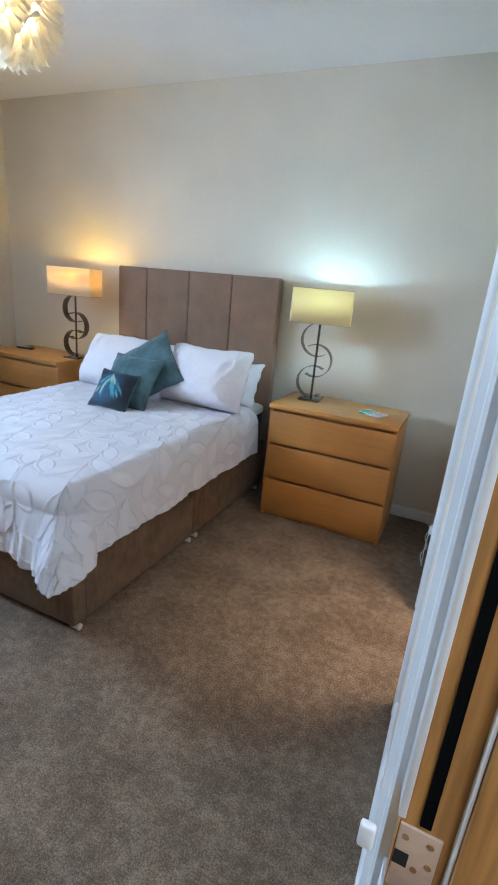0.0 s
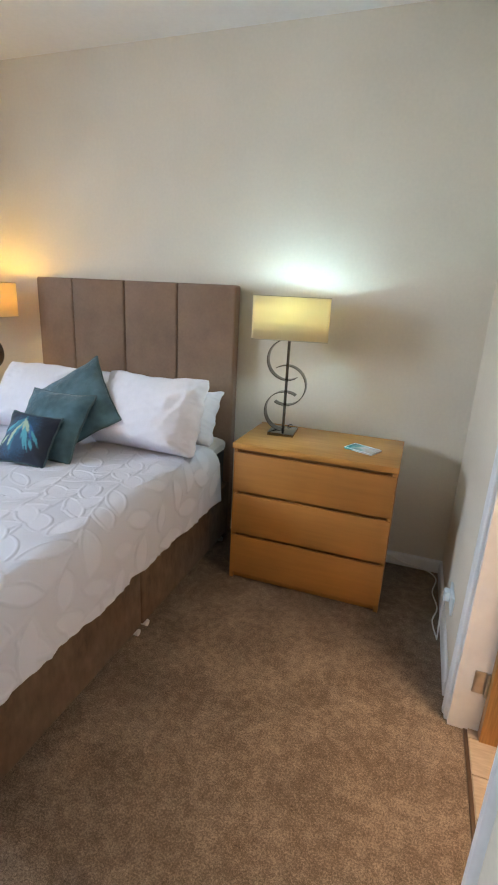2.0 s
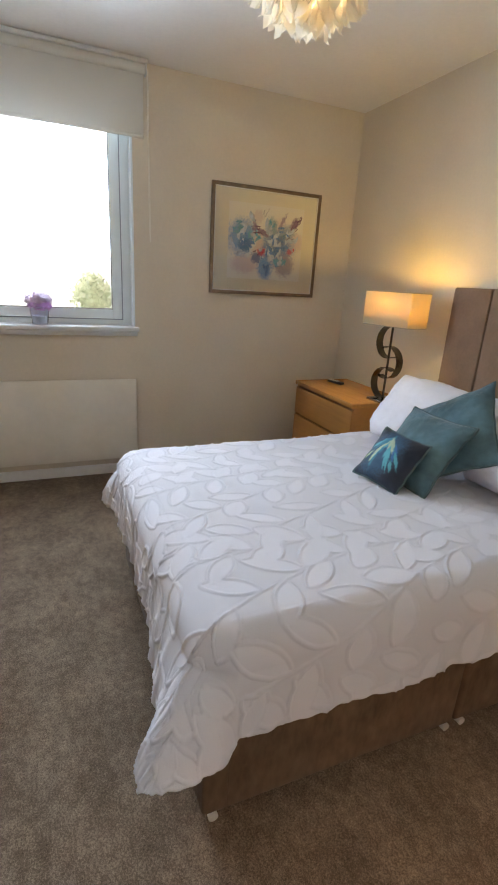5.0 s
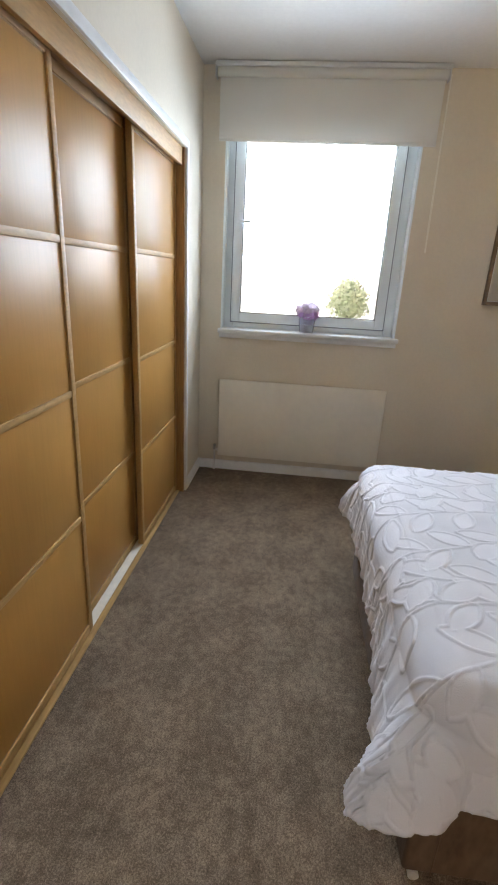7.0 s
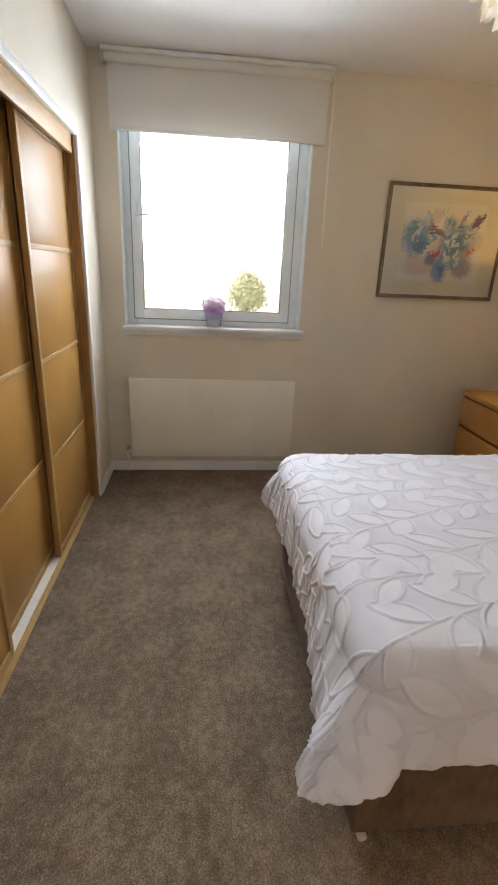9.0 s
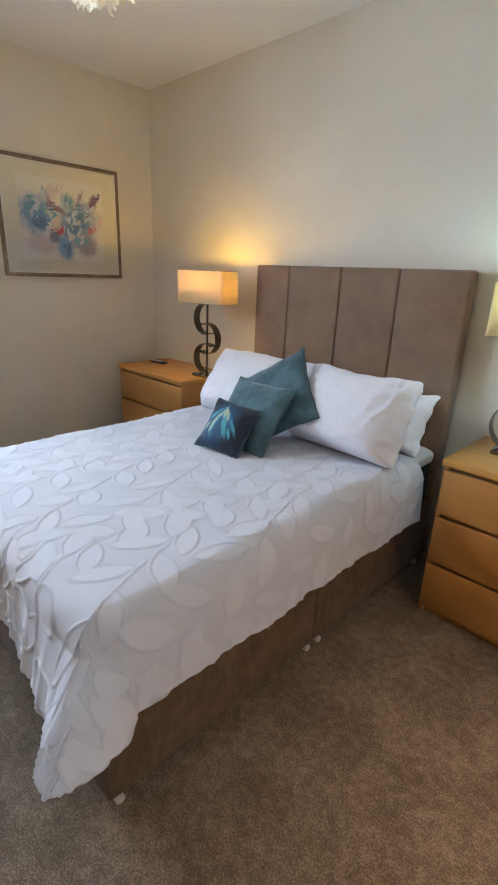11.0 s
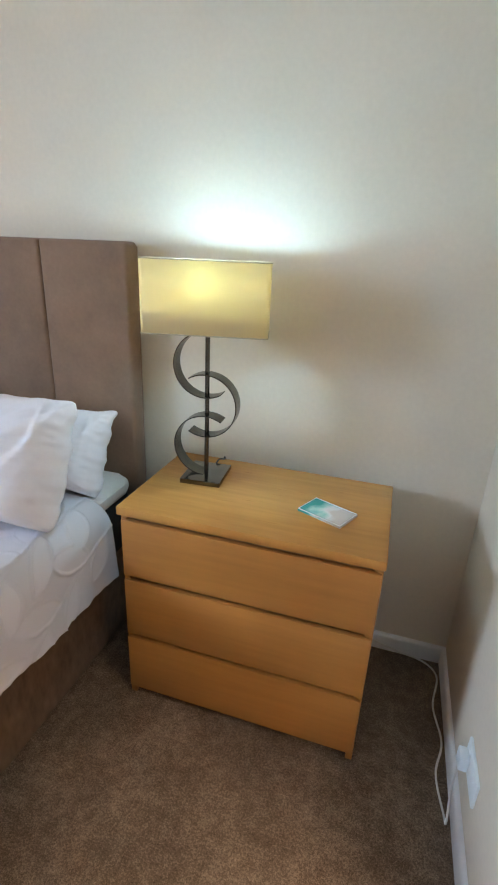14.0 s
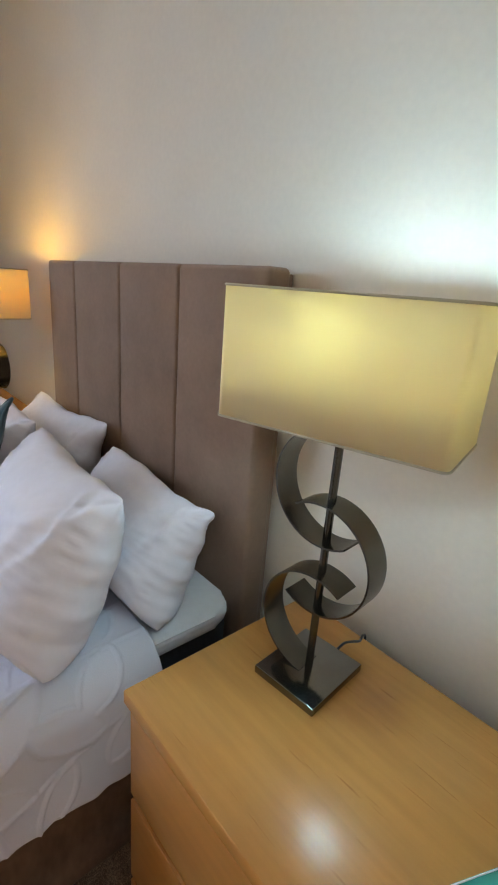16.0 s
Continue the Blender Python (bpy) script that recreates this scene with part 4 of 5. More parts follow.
def bedspread():
    step = 0.0045
    hw = 0.643                       # half width of the flat top
    cx = -2.03
    v_top = 1.612                     # length of the flat top, from the head
    y_head = -0.385
    side_l, foot_l = 0.357, 0.400
    us = np.arange(-hw - side_l, hw + side_l + 1e-6, step)
    vs = np.arange(0, v_top + foot_l + 1e-6, step)
    U, V = np.meshgrid(us, vs, indexing="ij")
    relief, weave = leaf_relief(U, V)
    # uneven hem: the overhang is stretched a little along the edges
    su = np.clip(np.abs(U) - hw, 0, None) * (1 + waves(V, ((0.015, 7, 0.4), (0.008, 17, 2.0), (0.008, 41, 1), (0.006, 103, 2))))
    sv = np.clip(V - v_top, 0, None) * (1 + waves(U, ((0.02, 6, 0.9), (0.012, 19, 2.6), (0.01, 37, 0.3), (0.008, 91, 1))))
    # the hem rides higher along the foot than at the near corner
    sv = sv * (1 - 0.13 * np.clip((hw - 0.10 - U) / 0.35, 0, 1))
    sg = np.sign(U)
    th = np.arctan2(sv, su)
    rho = np.maximum(su / side_l, sv / foot_l)
    limit = ((np.cos(th) / side_l) ** 2.3 + (np.sin(th) / foot_l) ** 2.3) ** (-1 / 2.3)
    r = np.where((su > 0) & (sv > 0), np.minimum(rho * limit, np.hypot(su, sv)), np.hypot(su, sv))
    th = np.arctan2(sv, su)
    R = 0.104                        # radius of the rounded edge
    q = np.clip(r / (R * math.pi / 2), 0, 1) * math.pi / 2
    rest = np.clip(r - R * math.pi / 2, 0, None)
    both = np.abs(np.sin(2 * th)) ** 1.4 * (su > 0) * (sv > 0)
    # the cloth stands out towards the foot corners
    near = np.exp(-np.clip(hw - np.abs(U), 0, None) / 0.24) * (sv > 0) * np.sin(th) ** 2 * np.where(U > 0, 0.10, 0.06) + np.exp(-np.clip(v_top - V, 0, None) / 0.15) * (su > 0) * np.cos(th) ** 2 * 0.025
    flare = np.where(U > 0, 1.0, 0.62) * (near + 0.178 * both)
    out = R * np.sin(q) + rest * 0.06 + flare * (1 - np.exp(-rest / 0.15))
    drop = R * (1 - np.cos(q)) + rest * (1 - np.where(U > 0, 0.08, 0.16) * both)
    # folds that deepen towards the hem
    k = np.clip(rest / 0.28, 0, 1.2)
    fold_side = waves(V, ((0.005, 19, 0.3), (0.004, 33, 1.1), (0.003, 61, 2)))
    fold_foot = waves(U, ((0.006, 17, 0.7), (0.005, 47, 1.9), (0.004, 83, 0.2), (0.003, 131, 1.0)))
    fold_corner = 0.005 * np.sin(th * 9 + 0.6)
    ws, wf = np.cos(th) ** 2, np.sin(th) ** 2
    fold = k * (np.where(sv > 0, 0, 1) * (su > 0) * fold_side + np.where(su > 0, 0, 1) * (sv > 0) * fold_foot + (su > 0) * (sv > 0) * (ws * fold_side + wf * fold_foot + both * fold_corner))
    out = out + fold
    X = cx + sg * (np.minimum(np.abs(U), hw) + np.where(r > 0, np.cos(th), 1) * (1 - 0.22 * both) * np.where((su > 0) | (sv > 0), out, 0) * (su > 0))
    Y = y_head - (np.minimum(V, v_top) + np.where((sv > 0), np.sin(th) * out, 0))
    Z = 0.668 - drop
    # soft unevenness and crumple
    soft = np.zeros_like(U)
    rng = np.random.default_rng(8)
    for f, a in ((4, 0.006), (9, 0.003), (22, 0.0016), (48, 0.0009)):
        for _ in range(4):
            d = rng.normal(size=2)
            d /= np.linalg.norm(d)
            soft += a * 0.5 * np.sin(f * (d[0] * U + d[1] * V) * rng.uniform(0.7, 1.3) + rng.uniform(0, 6))
    pts = np.stack([X, Y, Z], -1)
    tu, tv = np.gradient(pts, axis=0), np.gradient(pts, axis=1)
    nrm = np.cross(tu, tv)
    nrm /= np.linalg.norm(nrm, axis=-1, keepdims=True) + 1e-9
    nrm *= np.where(nrm[..., 2:3] < -0.3, -1, 1) if nrm[len(us) // 2, 10, 2] > 0 else -1
    pts = pts + nrm * (relief * np.where(r > 0.05, 1.35, 1.0) + soft * np.where(r > 0.02, 0.7, 1.0))[..., None]
    pts[..., 2] = np.maximum(pts[..., 2], 0.02)
    me = grid_mesh("bedspread", pts, M_SPREAD)
    me.attributes.new("weave", "FLOAT", "POINT").data.foreach_set("value", weave.reshape(-1).astype(np.float32))
    ob = new("bedspread", me)
    so = ob.modifiers.new("solid", "SOLIDIFY")
    so.thickness, so.offset = 0.004, -1
    rim = np.concatenate([pts[0, ::3], pts[::3, -1], pts[-1, ::-3]])
    part("hem", tube([tuple(p) for p in rim], 0.0035, 6), M_SPREAD_HEM, ob, "narrow stitched hem", 180)
    return tagged(ob, "white bedspread with raised leaf pattern hanging over the bed", "bedspread")


bedspread()


def pillow_points(w, h, t, n=44, seed=0, pinch=0.10, wrinkle=0.006, sag=0.0, p=2.0):
    """Front and back sheets of a stuffed cushion, w wide, h high, t thick, in its own xz plane; front faces -y."""
    rng = np.random.default_rng(seed)
    s = np.linspace(-1, 1, n)
    s = np.sign(s) * (1 - (1 - np.abs(s)) ** 1.35)
    A, B = np.meshgrid(s, s, indexing="ij")
    X = A * w / 2 * (1 - pinch * (1 - B ** 2) ** 1.0 * np.abs(A) ** 3 * 0.6)
    Z = B * h / 2 * (1 - pinch * (1 - A ** 2) ** 1.0 * np.abs(B) ** 3 * 0.6)
    pb = np.where(B < 0, p + 2.6 * sag, p)
    T = t / 2 * np.clip((1 - np.abs(A) ** (p + 0.8 * sag)), 0, 1) ** 0.55 * np.clip((1 - np.abs(B) ** pb), 0, 1) ** 0.55
    T = T * (1 - 0.22 * sag * B)
    if sag:
        # round the corners and let the seam wander
        big = np.maximum(np.abs(A), np.abs(B)) + 1e-9
        f = 1 / ((np.abs(A) / big) ** 30 + (np.abs(B) / big) ** 30) ** (1 / 30)
        X, Z = X * f, Z * np.where(B > 0, f, 0.5 + 0.5 * f)
        X = X + np.sign(A) * A ** 6 * (0.004 * np.sin(11 * B + seed) + 0.0015 * np.sin(29 * B + 2 * seed))
        Z = Z + np.where(B > 0, B ** 6, 0) * (0.007 * np.sin(4 * A + seed) + 0.002 * np.sin(15 * A))
    wr = np.zeros_like(A)
    for f, a in (((4, 0.8), (8, 0.45), (15, 0.2)) if sag else ((5, 1.0), (11, 0.6), (19, 0.35), (34, 0.2))):
        for _ in range(3):
            d = rng.normal(size=2)
            d /= np.linalg.norm(d)
            ph = f * (d[0] * A + d[1] * B) * rng.uniform(0.7, 1.2) + rng.uniform(0, 6) + 1.5 * np.sin(2.5 * (d[1] * A - d[0] * B) + rng.uniform(0, 6))
            wr += a * 0.7 * (0.6 - np.abs(np.sin(ph)) ** 0.7) * (0.5 + 0.5 * np.sin(1.7 * A + 2.3 * B + rng.uniform(0, 6)))
    # creases that run in from the edges
    edge = np.maximum(np.abs(A), np.abs(B))
    ang = np.arctan2(B, A)
    wr += (0.22 if sag else 0.6) * np.clip(edge - 0.45, 0, 1) * np.sin(ang * 31 + 2 * np.sin(ang * 5)) * (1 - edge) * 5
    if sag:
        # long soft folds that run up the pillow, closer together at its ends
        for a0, sl, wd, am in ((0.42, 0.16, 0.09, 0.5), (0.66, 0.20, 0.05, 0.7), (0.80, -0.10, 0.035, 0.7), (-0.58, -0.15, 0.06, 0.5), (-0.80, 0.06, 0.045, 0.7), (0.10, 0.35, 0.10, 0.35)):
            off = rng.uniform(-0.06, 0.06)
            wr += am * np.exp(-((A - a0 - off - sl * B - 0.05 * np.sin(3 * B + 9 * off)) / wd) ** 2) * (0.55 + 0.45 * np.sin(2.2 * B + 30 * off))
        # gathers along the open ends
        wr += 0.34 * np.sin(33 * B + 4 * np.sin(5 * B + seed) + 9 * A) * np.exp(-((np.abs(A) - 0.93) / 0.07) ** 2) * (0.6 + 0.4 * np.sin(6 * B + seed))
    mask = np.clip((1 - edge) * 9, 0, 1)
    return X, Z, T, wr * wrinkle * mask


def pillow(name, corners, t, material, label, category, seed=0, pinch=0.10, wrinkle=0.006, piping=None, group="", n=44):
    """A pillow from its lower left, lower right and upper left corners as seen from its front."""
    bl, br, tl = (Vector(c) for c in corners)
    ux = br - bl
    w = ux.length
    ux.normalize()
    uz = tl - bl
    uz -= ux * uz.dot(ux)
    h = uz.length
    uz.normalize()
    uy = uz.cross(ux)
    c = bl + ux * w / 2 + uz * h / 2
    m = Matrix((ux, uy, uz)).transposed().to_4x4()
    m.translation = c
    X, Z, T, wr = pillow_points(w, h, t, n, seed, pinch, wrinkle, 1.0 if category == "pillow" else 0.0, 2.2)
    A2, B2 = X / (w / 2), Z / (h / 2)
    seam = 0.004 * np.sin(12 * B2 + seed) * np.abs(A2) ** 6 + 0.004 * np.sin(9 * A2 + seed) * np.abs(B2) ** 6
    front = np.stack([X, -T - wr + seam, Z], -1)
    back = np.stack([X, T + wr * 0.5 + seam, Z], -1)
    bm = bmesh.new()
    N = X.shape[0]
    fv = [[bm.verts.new(front[i, j]) for j in range(N)] for i in range(N)]
    bv = [[fv[i][j] if i in (0, N - 1) or j in (0, N - 1) else bm.verts.new(back[i, j]) for j in range(N)] for i in range(N)]
    for i in range(N - 1):
        for j in range(N - 1):
            bm.faces.new((fv[i][j], fv[i + 1][j], fv[i + 1][j + 1], fv[i][j + 1]))
            bm.faces.new((bv[i][j], bv[i][j + 1], bv[i + 1][j + 1], bv[i + 1][j]))
    ring = [tuple(front[i, 0]) for i in range(N)] + [tuple(front[N - 1, j]) for j in range(1, N)] + [tuple(front[i, N - 1]) for i in range(N - 2, -1, -1)] + [tuple(front[0, j]) for j in range(N - 2, 0, -1)]
    ob = new(name, mesh_of(bm, name, 180))
    ob.data.materials.append(material)
    ob.matrix_basis = m
    if piping:
        part("piping", tube(ring, 0.005, 6, True), piping, ob, "", 180)
    return tagged(ob, label, category, group)


def corners(bl, br, tl):
    return (bl, br, tl)


# pillows, back pair first
pillow("pillow", corners((-1.96, -0.33, 0.66), (-1.345, -0.36, 0.66), (-1.98, -0.185, 0.95)), 0.22, M_PILLOW, "white cotton pillow leaning on the headboard", "pillow", 3, 0.12, 0.010, None, "pillows", 68)
pillow("pillow", corners((-2.66, -0.36, 0.66), (-2.05, -0.33, 0.66), (-2.66, -0.185, 0.98)), 0.22, M_PILLOW, "white cotton pillow leaning on the headboard", "pillow", 5, 0.12, 0.010, None, "pillows", 68)
pillow("pillow", corners((-1.955, -0.60, 0.675), (-1.325, -0.645, 0.685), (-1.985, -0.42, 1.04)), 0.27, M_PILLOW, "plump white cotton pillow in front of another", "pillow", 11, 0.04, 0.013, None, "pillows", 72)
pillow("pillow", corners((-2.665, -0.625, 0.685), (-2.06, -0.60, 0.675), (-2.69, -0.42, 1.035)), 0.27, M_PILLOW, "plump white cotton pillow in front of another", "pillow", 14, 0.04, 0.013, None, "pillows", 72)


def leaf_print():
    """Navy velvet with a spray of blue-green leaves."""
    aqua, teal, pale, deep, blue = (0.07, 0.36, 0.44), (0.03, 0.19, 0.28), (0.40, 0.50, 0.36), (0.02, 0.09, 0.17), (0.03, 0.13, 0.33)
    rng = random.Random(9)
    blobs = [(-0.03, 0.0, 0.080, 0.13, 12, deep, 0.85)]
    # blades that hang in a spray from the upper edge, the palest on top
    for k in range(30):
        turn = rng.uniform(-38, 46)
        reach = rng.uniform(0.02, 0.15)
        a = -0.03 - reach * math.sin(radians(turn)) + rng.uniform(-0.015, 0.015)
        b = 0.09 - reach * math.cos(radians(turn))
        color = (teal, blue, aqua, teal, aqua, pale)[min(5, k // 5)]
        blobs.append((a, b, rng.uniform(0.0055, 0.010), rng.uniform(0.028, 0.050), turn, color, 0.9))
    return blob_material("leaf_print_velvet", (0.016, 0.026, 0.050), blobs, (False,), 48, 0.7, 0.010)


M_LEAFPRINT = leaf_print()
# the large cushion stands on one corner, the next leans on it, the small one in front
pillow("cushion", corners((-2.000, -0.855, 0.640), (-1.695, -0.705, 0.850), (-2.330, -0.650, 0.890)), 0.13, M_TEAL, "large teal velvet cushion tipped on its corner", "cushion", 21, 0.13, 0.004, M_PIPE, "cushions")
pillow("cushion", corners((-2.195, -0.975, 0.667), (-1.820, -0.957, 0.664), (-2.215, -0.735, 0.962)), 0.12, M_TEAL, "teal velvet cushion with piped edge", "cushion", 23, 0.13, 0.004, M_PIPE, "cushions")
pillow("cushion", corners((-2.126, -1.105, 0.687), (-1.885, -1.05, 0.665), (-2.163, -0.937, 0.888)), 0.10, M_LEAFPRINT, "small navy cushion printed with blue-green leaves", "cushion", 27, 0.13, 0.004, M_PIPE, "cushions")

# ---- pendant ----
pend = thing("pendant_light", "round white pendant shade of overlapping curled petals, lit", "ceiling light", (-2.20, -1.49, 2.525))
part("ceiling_rose", rod((0, 0, 0.221), (0, 0, 0.245), 0.05, 24, 0.04), M_WHITE, pend)
part("stem", rod((0, 0, 0.05), (0, 0, 0.235), 0.006, 8), M_WHITE, pend)
part("bulb", ball((0, 0, 0.02), 0.045, 16), M_BULB_PEND, pend, "glowing bulb")


def petal(rng):
    bm = bmesh.new()
    n, mm = 7, 5
    L, W = rng.uniform(0.075, 0.105), rng.uniform(0.034, 0.048)
    curl, twist = rng.uniform(0.25, 0.8), rng.uniform(-0.4, 0.4)
    vs = []
    for i in range(n):
        s = i / (n - 1)
        half = W * (math.sin(math.pi * min(1, s * 0.92 + 0.10)) ** 0.7) * (1 + 0.12 * math.sin(s * 19 + curl * 9)) * (1 - 0.1 * s)
        row = []
        for j in range(mm):
            q = (j / (mm - 1)) * 2 - 1
            row.append(bm.verts.new((q * half * 0.9 + 0.01 * twist * s, L * s, 0.05 * curl * s * s + 0.018 * q * q + twist * 0.02 * q * s)))
        vs.append(row)
    for i in range(n - 1):
        for j in range(mm - 1):
            bm.faces.new((vs[i][j], vs[i][j + 1], vs[i + 1][j + 1], vs[i + 1][j]))
    return mesh_of(bm, "petal", 180)


prng = random.Random(5)
petals = [petal(prng) for _ in range(6)]
for p in petals:
    p.materials.append(M_PETAL)
N_PET = 290
for i in range(N_PET):
    z = 1 - 2 * (i + 0.5) / N_PET
    a = i * 2.39996 + prng.uniform(-0.15, 0.15)
    d = Vector((math.sqrt(1 - z * z) * math.cos(a), math.sqrt(1 - z * z) * math.sin(a), z))
    side = d.cross(Vector((0.1, 0.05, 1))).normalized()
    down = side.cross(d).normalized()
    if prng.random() < 0.9:
        down = -down if down.z > 0 else down
    tip = (down * 0.75 + d * prng.uniform(0.35, 0.75) + side * prng.uniform(-0.4, 0.4)).normalized()
    nx = tip.cross(d).normalized()
    nz = nx.cross(tip)
    ob = new("petal", petals[i % 6])
    ob.parent = pend
    m = Matrix((nx, tip, nz)).transposed().to_4x4()
    m.translation = Vector((d.x * 0.170, d.y * 0.170, d.z * 0.142)) - tip * 0.02
    ob.matrix_basis = m

# ---- small things ----
tray = thing("trinket_tray", "small teal and white marbled tray on the chest", "tray", (-0.524, -0.362, 0.775), -24)


def marble():
    m = mat("marbled_teal", (0.5, 0.6, 0.58), 0.12)
    n, l = m.node_tree.nodes, m.node_tree.links
    tc, nz, rp = n.new("ShaderNodeTexCoord"), n.new("ShaderNodeTexNoise"), n.new("ShaderNodeValToRGB")
    sx, ad = n.new("ShaderNodeSeparateXYZ"), n.new("ShaderNodeMath")
    nz.inputs["Scale"].default_value, nz.inputs["Detail"].default_value = 16, 5
    l.new(tc.outputs["Object"], nz.inputs["Vector"])
    l.new(tc.outputs["Object"], sx.inputs[0])
    mu = n.new("ShaderNodeMath")
    mu.operation = "MULTIPLY_ADD"
    mu.inputs[1].default_value, mu.inputs[2].default_value = -6.0, 0.05
    l.new(sx.outputs[0], mu.inputs[0])
    l.new(mu.outputs[0], ad.inputs[0])
    l.new(nz.outputs[0], ad.inputs[1])
    e = rp.color_ramp.elements
    e[0].position, e[0].color = 0.40, (0.62, 0.55, 0.50, 1)
    e[1].position, e[1].color = 0.85, (0.03, 0.33, 0.29, 1)
    for p, c in ((0.52, (0.70, 0.72, 0.70, 1)), (0.66, (0.35, 0.60, 0.55, 1))):
        k = e.new(p)
        k.color = c
    l.new(ad.outputs[0], rp.inputs[0])
    l.new(rp.outputs[0], n["Principled BSDF"].inputs["Base Color"])
    return m


tb = box(-0.077, 0.077, -0.051, 0.051, 0.0, 0.0075, 0.002)
part("dish", tb, marble(), tray)
rim = bmesh.new()
for a, b, c, d in ((-0.075, 0.075, -0.05, -0.0482), (-0.075, 0.075, 0.0482, 0.05), (-0.075, -0.0732, -0.0482, 0.0482), (0.0732, 0.075, -0.0482, 0.0482)):
    box(a, b, c, d, 0.0075, 0.0095, 0.0005, bm=rim)
part("rim", rim, M_UPVC, tray, "raised white rim")

remote = thing("remote_control", "small silver and black remote control on the chest", "remote control", (-3.60, -0.285, 0.775), 12)
part("body", box(-0.075, 0.075, -0.022, 0.022, 0.0, 0.018, 0.006, 3), M_BLACK, remote)
part("face", box(-0.070, 0.030, -0.018, 0.018, 0.0175, 0.0195, 0.001), M_STEEL, remote, "silver key face")

# flowers on the window board
vase = thing("flower_vase", "small glass tumbler with a ball of pink-purple blooms", "vase", (XW - 0.045, -2.41, WZ0 + 0.004))
gv = bmesh.new()
prof = [(0.0, 0.0), (0.050, 0.0), (0.062, 0.10), (0.0595, 0.10), (0.0478, 0.006), (0.0, 0.006)]
rings = [[gv.verts.new((pr * math.cos(k * math.pi / 14), pr * math.sin(k * math.pi / 14), pz)) for k in range(28)] for pr, pz in prof[1:-1]]
for u, v in zip(rings[:-1], rings[1:]):
    for k in range(28):
        gv.faces.new((u[k], u[(k + 1) % 28], v[(k + 1) % 28], v[k]))
gv.faces.new(rings[0][::-1])
gv.faces.new(rings[-1])
part("glass", gv, M_VASE, vase, "clear ribbed glass").visible_shadow = False
# pebbles near white, so their colour carries the glow of sky in the glass
part("gravel", rod((0, 0, 0.008), (0, 0, 0.055), 0.044, 16, 0.048), translucent("pebbles_sky_glow", (0.92, 0.95, 0.98), (0.95, 0.98, 1.0), 0.5, 0.6, 120), vase, "pebbles in the glass, its sky glow painted into their colour")
frng = random.Random(3)
fl = [translucent("bloom_pink", (0.93, 0.80, 0.88), (1.0, 0.92, 0.97), 0.85), translucent("bloom_mauve", (0.70, 0.50, 0.78), (0.92, 0.76, 0.97), 0.85), translucent("bloom_pale", (0.90, 0.82, 0.88), (0.98, 0.93, 0.98), 0.8)]
florets = []
for c in range(3):
    o = bmesh.new()
    for k in range(5):
        bmesh.ops.create_uvsphere(o, u_segments=6, v_segments=4, radius=0.011, matrix=pose(0.010 * math.cos(k * 1.257), 0.010 * math.sin(k * 1.257), 0, 14, 0, k * 72) @ Matrix.Diagonal((1.0, 1.0, 0.3, 1)))
    florets.append(mesh_of(o, "floret", 60))
    florets[-1].materials.append(fl[c])
for i in range(130):
    d = Vector((frng.gauss(0, 1), frng.gauss(0, 1), frng.gauss(0.25, 0.8))).normalized()
    rr = frng.uniform(0.066, 0.092)
    ob = new("floret", florets[frng.choice((0, 2, 2, 2)) if d.z > -0.15 else 1])
    ob.parent = vase
    ob.matrix_basis = Matrix.Translation((d.x * rr, d.y * rr, 0.150 + d.z * rr * 0.74)) @ d.to_track_quat("Z", "Y").to_matrix().to_4x4() @ pose(0, 0, 0, frng.uniform(-30, 30), frng.uniform(-30, 30), frng.uniform(0, 360))

# socket, plug and flex by the chest
sock = thing("wall_socket", "white double wall socket with a plug in it", "socket", (XE, -0.64, 0.235))
part("plate", box(-0.009, 0.0, -0.073, 0.073, -0.043, 0.043, 0.003), M_UPVC, sock)
part("plug", box(-0.036, -0.0095, 0.012, 0.058, -0.030, 0.018, 0.006), M_UPVC, sock, "white plug")
for y in (-0.04, 0.03):
    part("switch", box(-0.012, -0.0085, y - 0.008, y + 0.008, 0.018, 0.036, 0.001), M_UPVC, sock)
cable = tube(spline([(XE - 0.030, -0.605, 0.212), (XE - 0.036, -0.63, 0.12), (XE - 0.034, -0.655, 0.03), (XE - 0.034, -0.62, 0.006), (XE - 0.050, -0.50, 0.005), (XE - 0.026, -0.38, 0.005), (XE - 0.048, -0.24, 0.005), (XE - 0.028, -0.10, 0.006), (XE - 0.08, -0.050, 0.020), (XE - 0.20, -0.035, 0.030), (XE - 0.33, -0.026, 0.060)], 8), 0.0035, 6)
ob = part("extension_cable", cable, M_CABLE, None, "", 180)
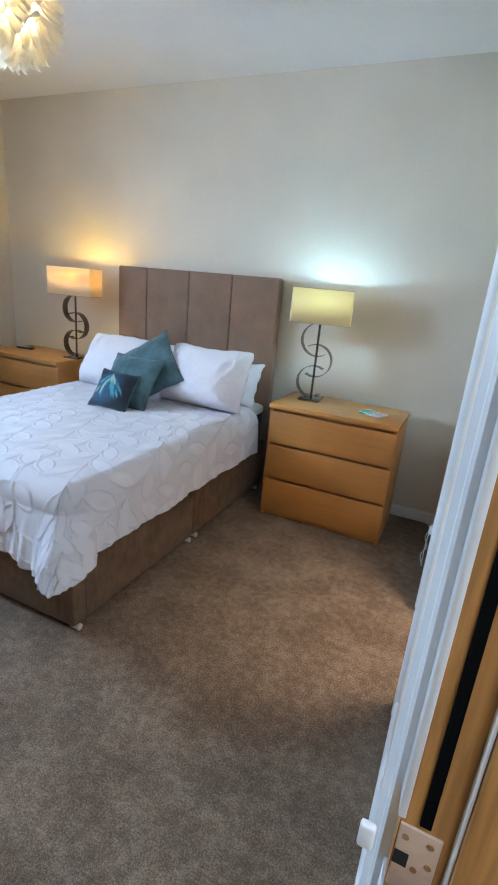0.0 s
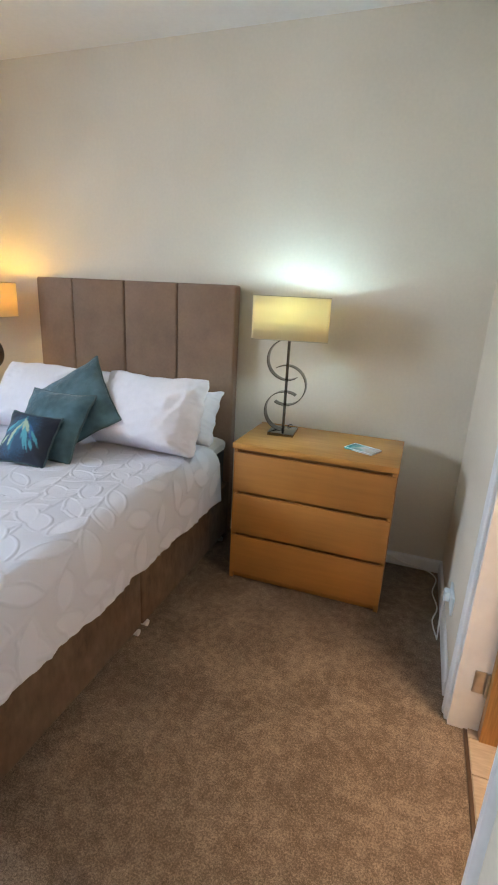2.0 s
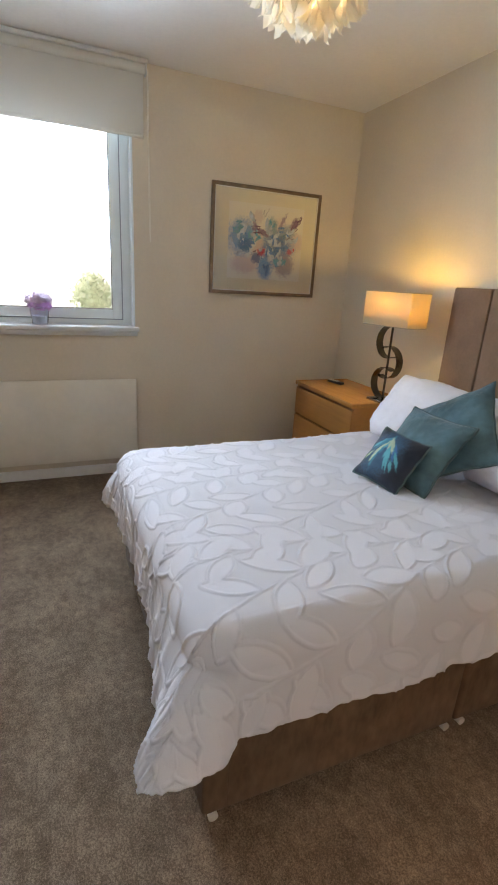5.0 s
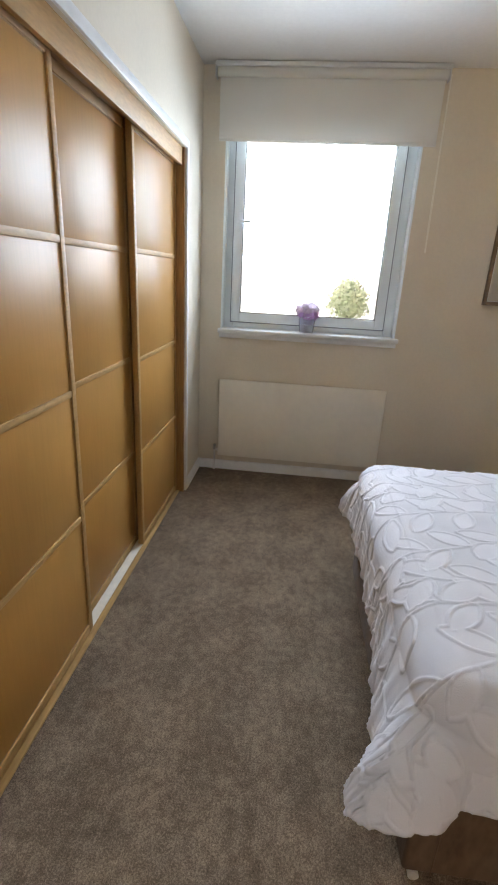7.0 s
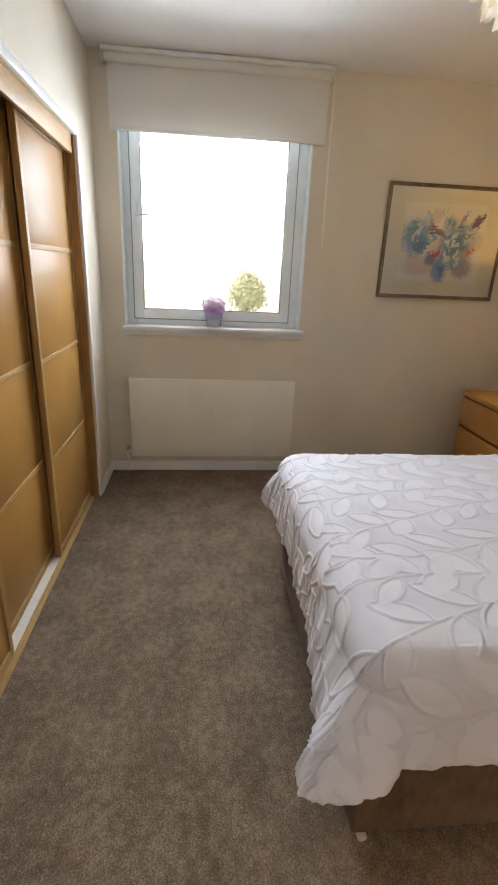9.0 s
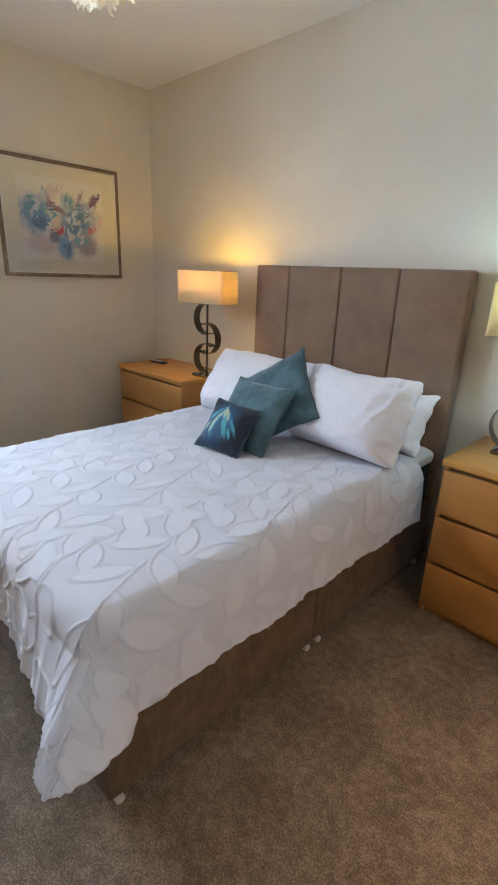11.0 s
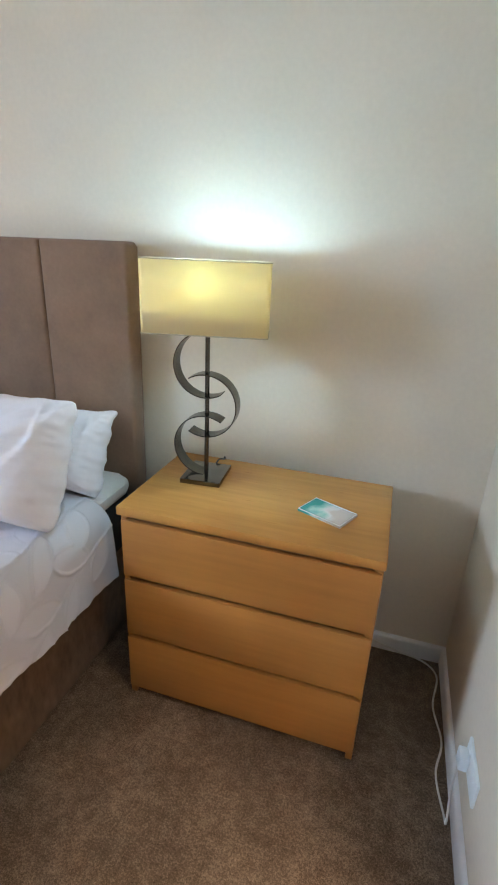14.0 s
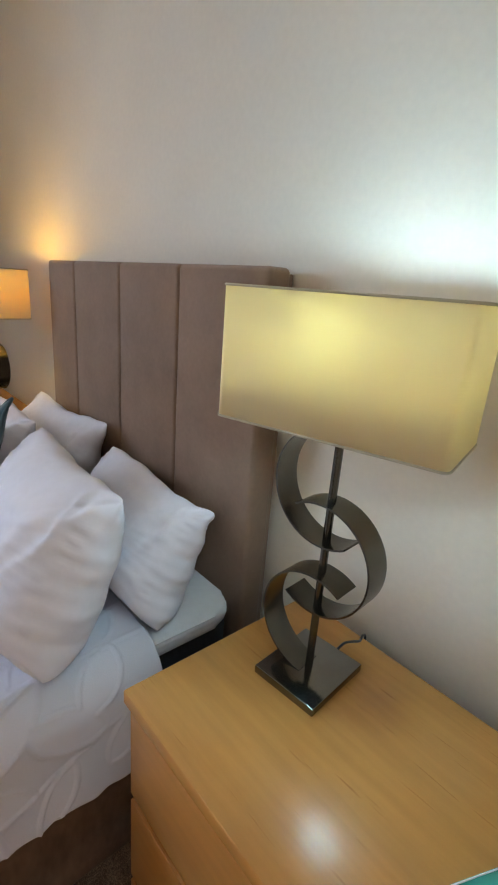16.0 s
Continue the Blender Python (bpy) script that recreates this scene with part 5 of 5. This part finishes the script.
tagged(ob, "white flex trailing along the skirting to the socket", "cable")

# ---- outside ----
structure("backdrop", box(-62, -61.5, -60, 60, -3.4, 45), emission("bright_haze", (0.93, 0.97, 1.0), 1.7), "bright white hazy sky beyond the window")
structure("ground", box(-600, -5.0, -400, 400, -3.6, -3.5), mat("grass_far", (0.10, 0.12, 0.05), 0.95, vary=0.2, scale=0.3), "grass outside, far below the window")


def tree(at, h, r, seed, label):
    rng = random.Random(seed)
    t = thing("tree", label, "tree", at)
    tr = rod((0, 0, 0), (0.05, 0, h * 0.55), 0.16, 10, 0.09)
    for k in range(7):
        a = k * 2.4
        z = h * (0.35 + 0.05 * k)
        rod((0.03, 0, z), (r * 0.6 * math.cos(a), r * 0.6 * math.sin(a), z + h * 0.22), 0.06, 6, 0.02, bm=tr)
    part("trunk", tr, mat("bark", (0.12, 0.09, 0.06), 0.9, vary=0.2, scale=8), t)
    verts, faces = [], []
    for _ in range(2100):
        d = Vector((rng.gauss(0, 1), rng.gauss(0, 1), rng.gauss(0, 1))).normalized()
        lob = 0.78 + 0.22 * math.sin(3.1 * d.x + 5 * d.z + seed) * math.cos(4 * d.y + 2 * d.z)
        q = rng.uniform(0.55, 1.0) * lob
        wide = 1.12 - 0.45 * d.z * q
        c = Vector((d.x * r * q * wide, d.y * r * q * wide, h * 0.64 + d.z * h * 0.36 * q))
        s = rng.uniform(0.10, 0.20)
        u = Vector((rng.gauss(0, 1), rng.gauss(0, 1), rng.gauss(0, 1))).normalized() * s
        v = u.cross(d).normalized() * s * 0.7
        k = len(verts)
        verts += [tuple(c - u), tuple(c + v), tuple(c + u), tuple(c - v)]
        faces.append((k, k + 1, k + 2, k + 3))
    me = bpy.data.meshes.new("crown")
    me.from_pydata(verts, [], faces)
    # leaf colours raised far towards white to paint in the bright haze
    me.materials.append(translucent("hazed_foliage", (0.66, 0.72, 0.58), (0.92, 0.98, 0.84), 0.55))
    cr = new("crown", me)
    cr.parent = t
    return t


tree((-38, 0.95, -3.5), 5.5, 1.75, 2, "green garden tree beyond the window, bright haze painted into its leaves")
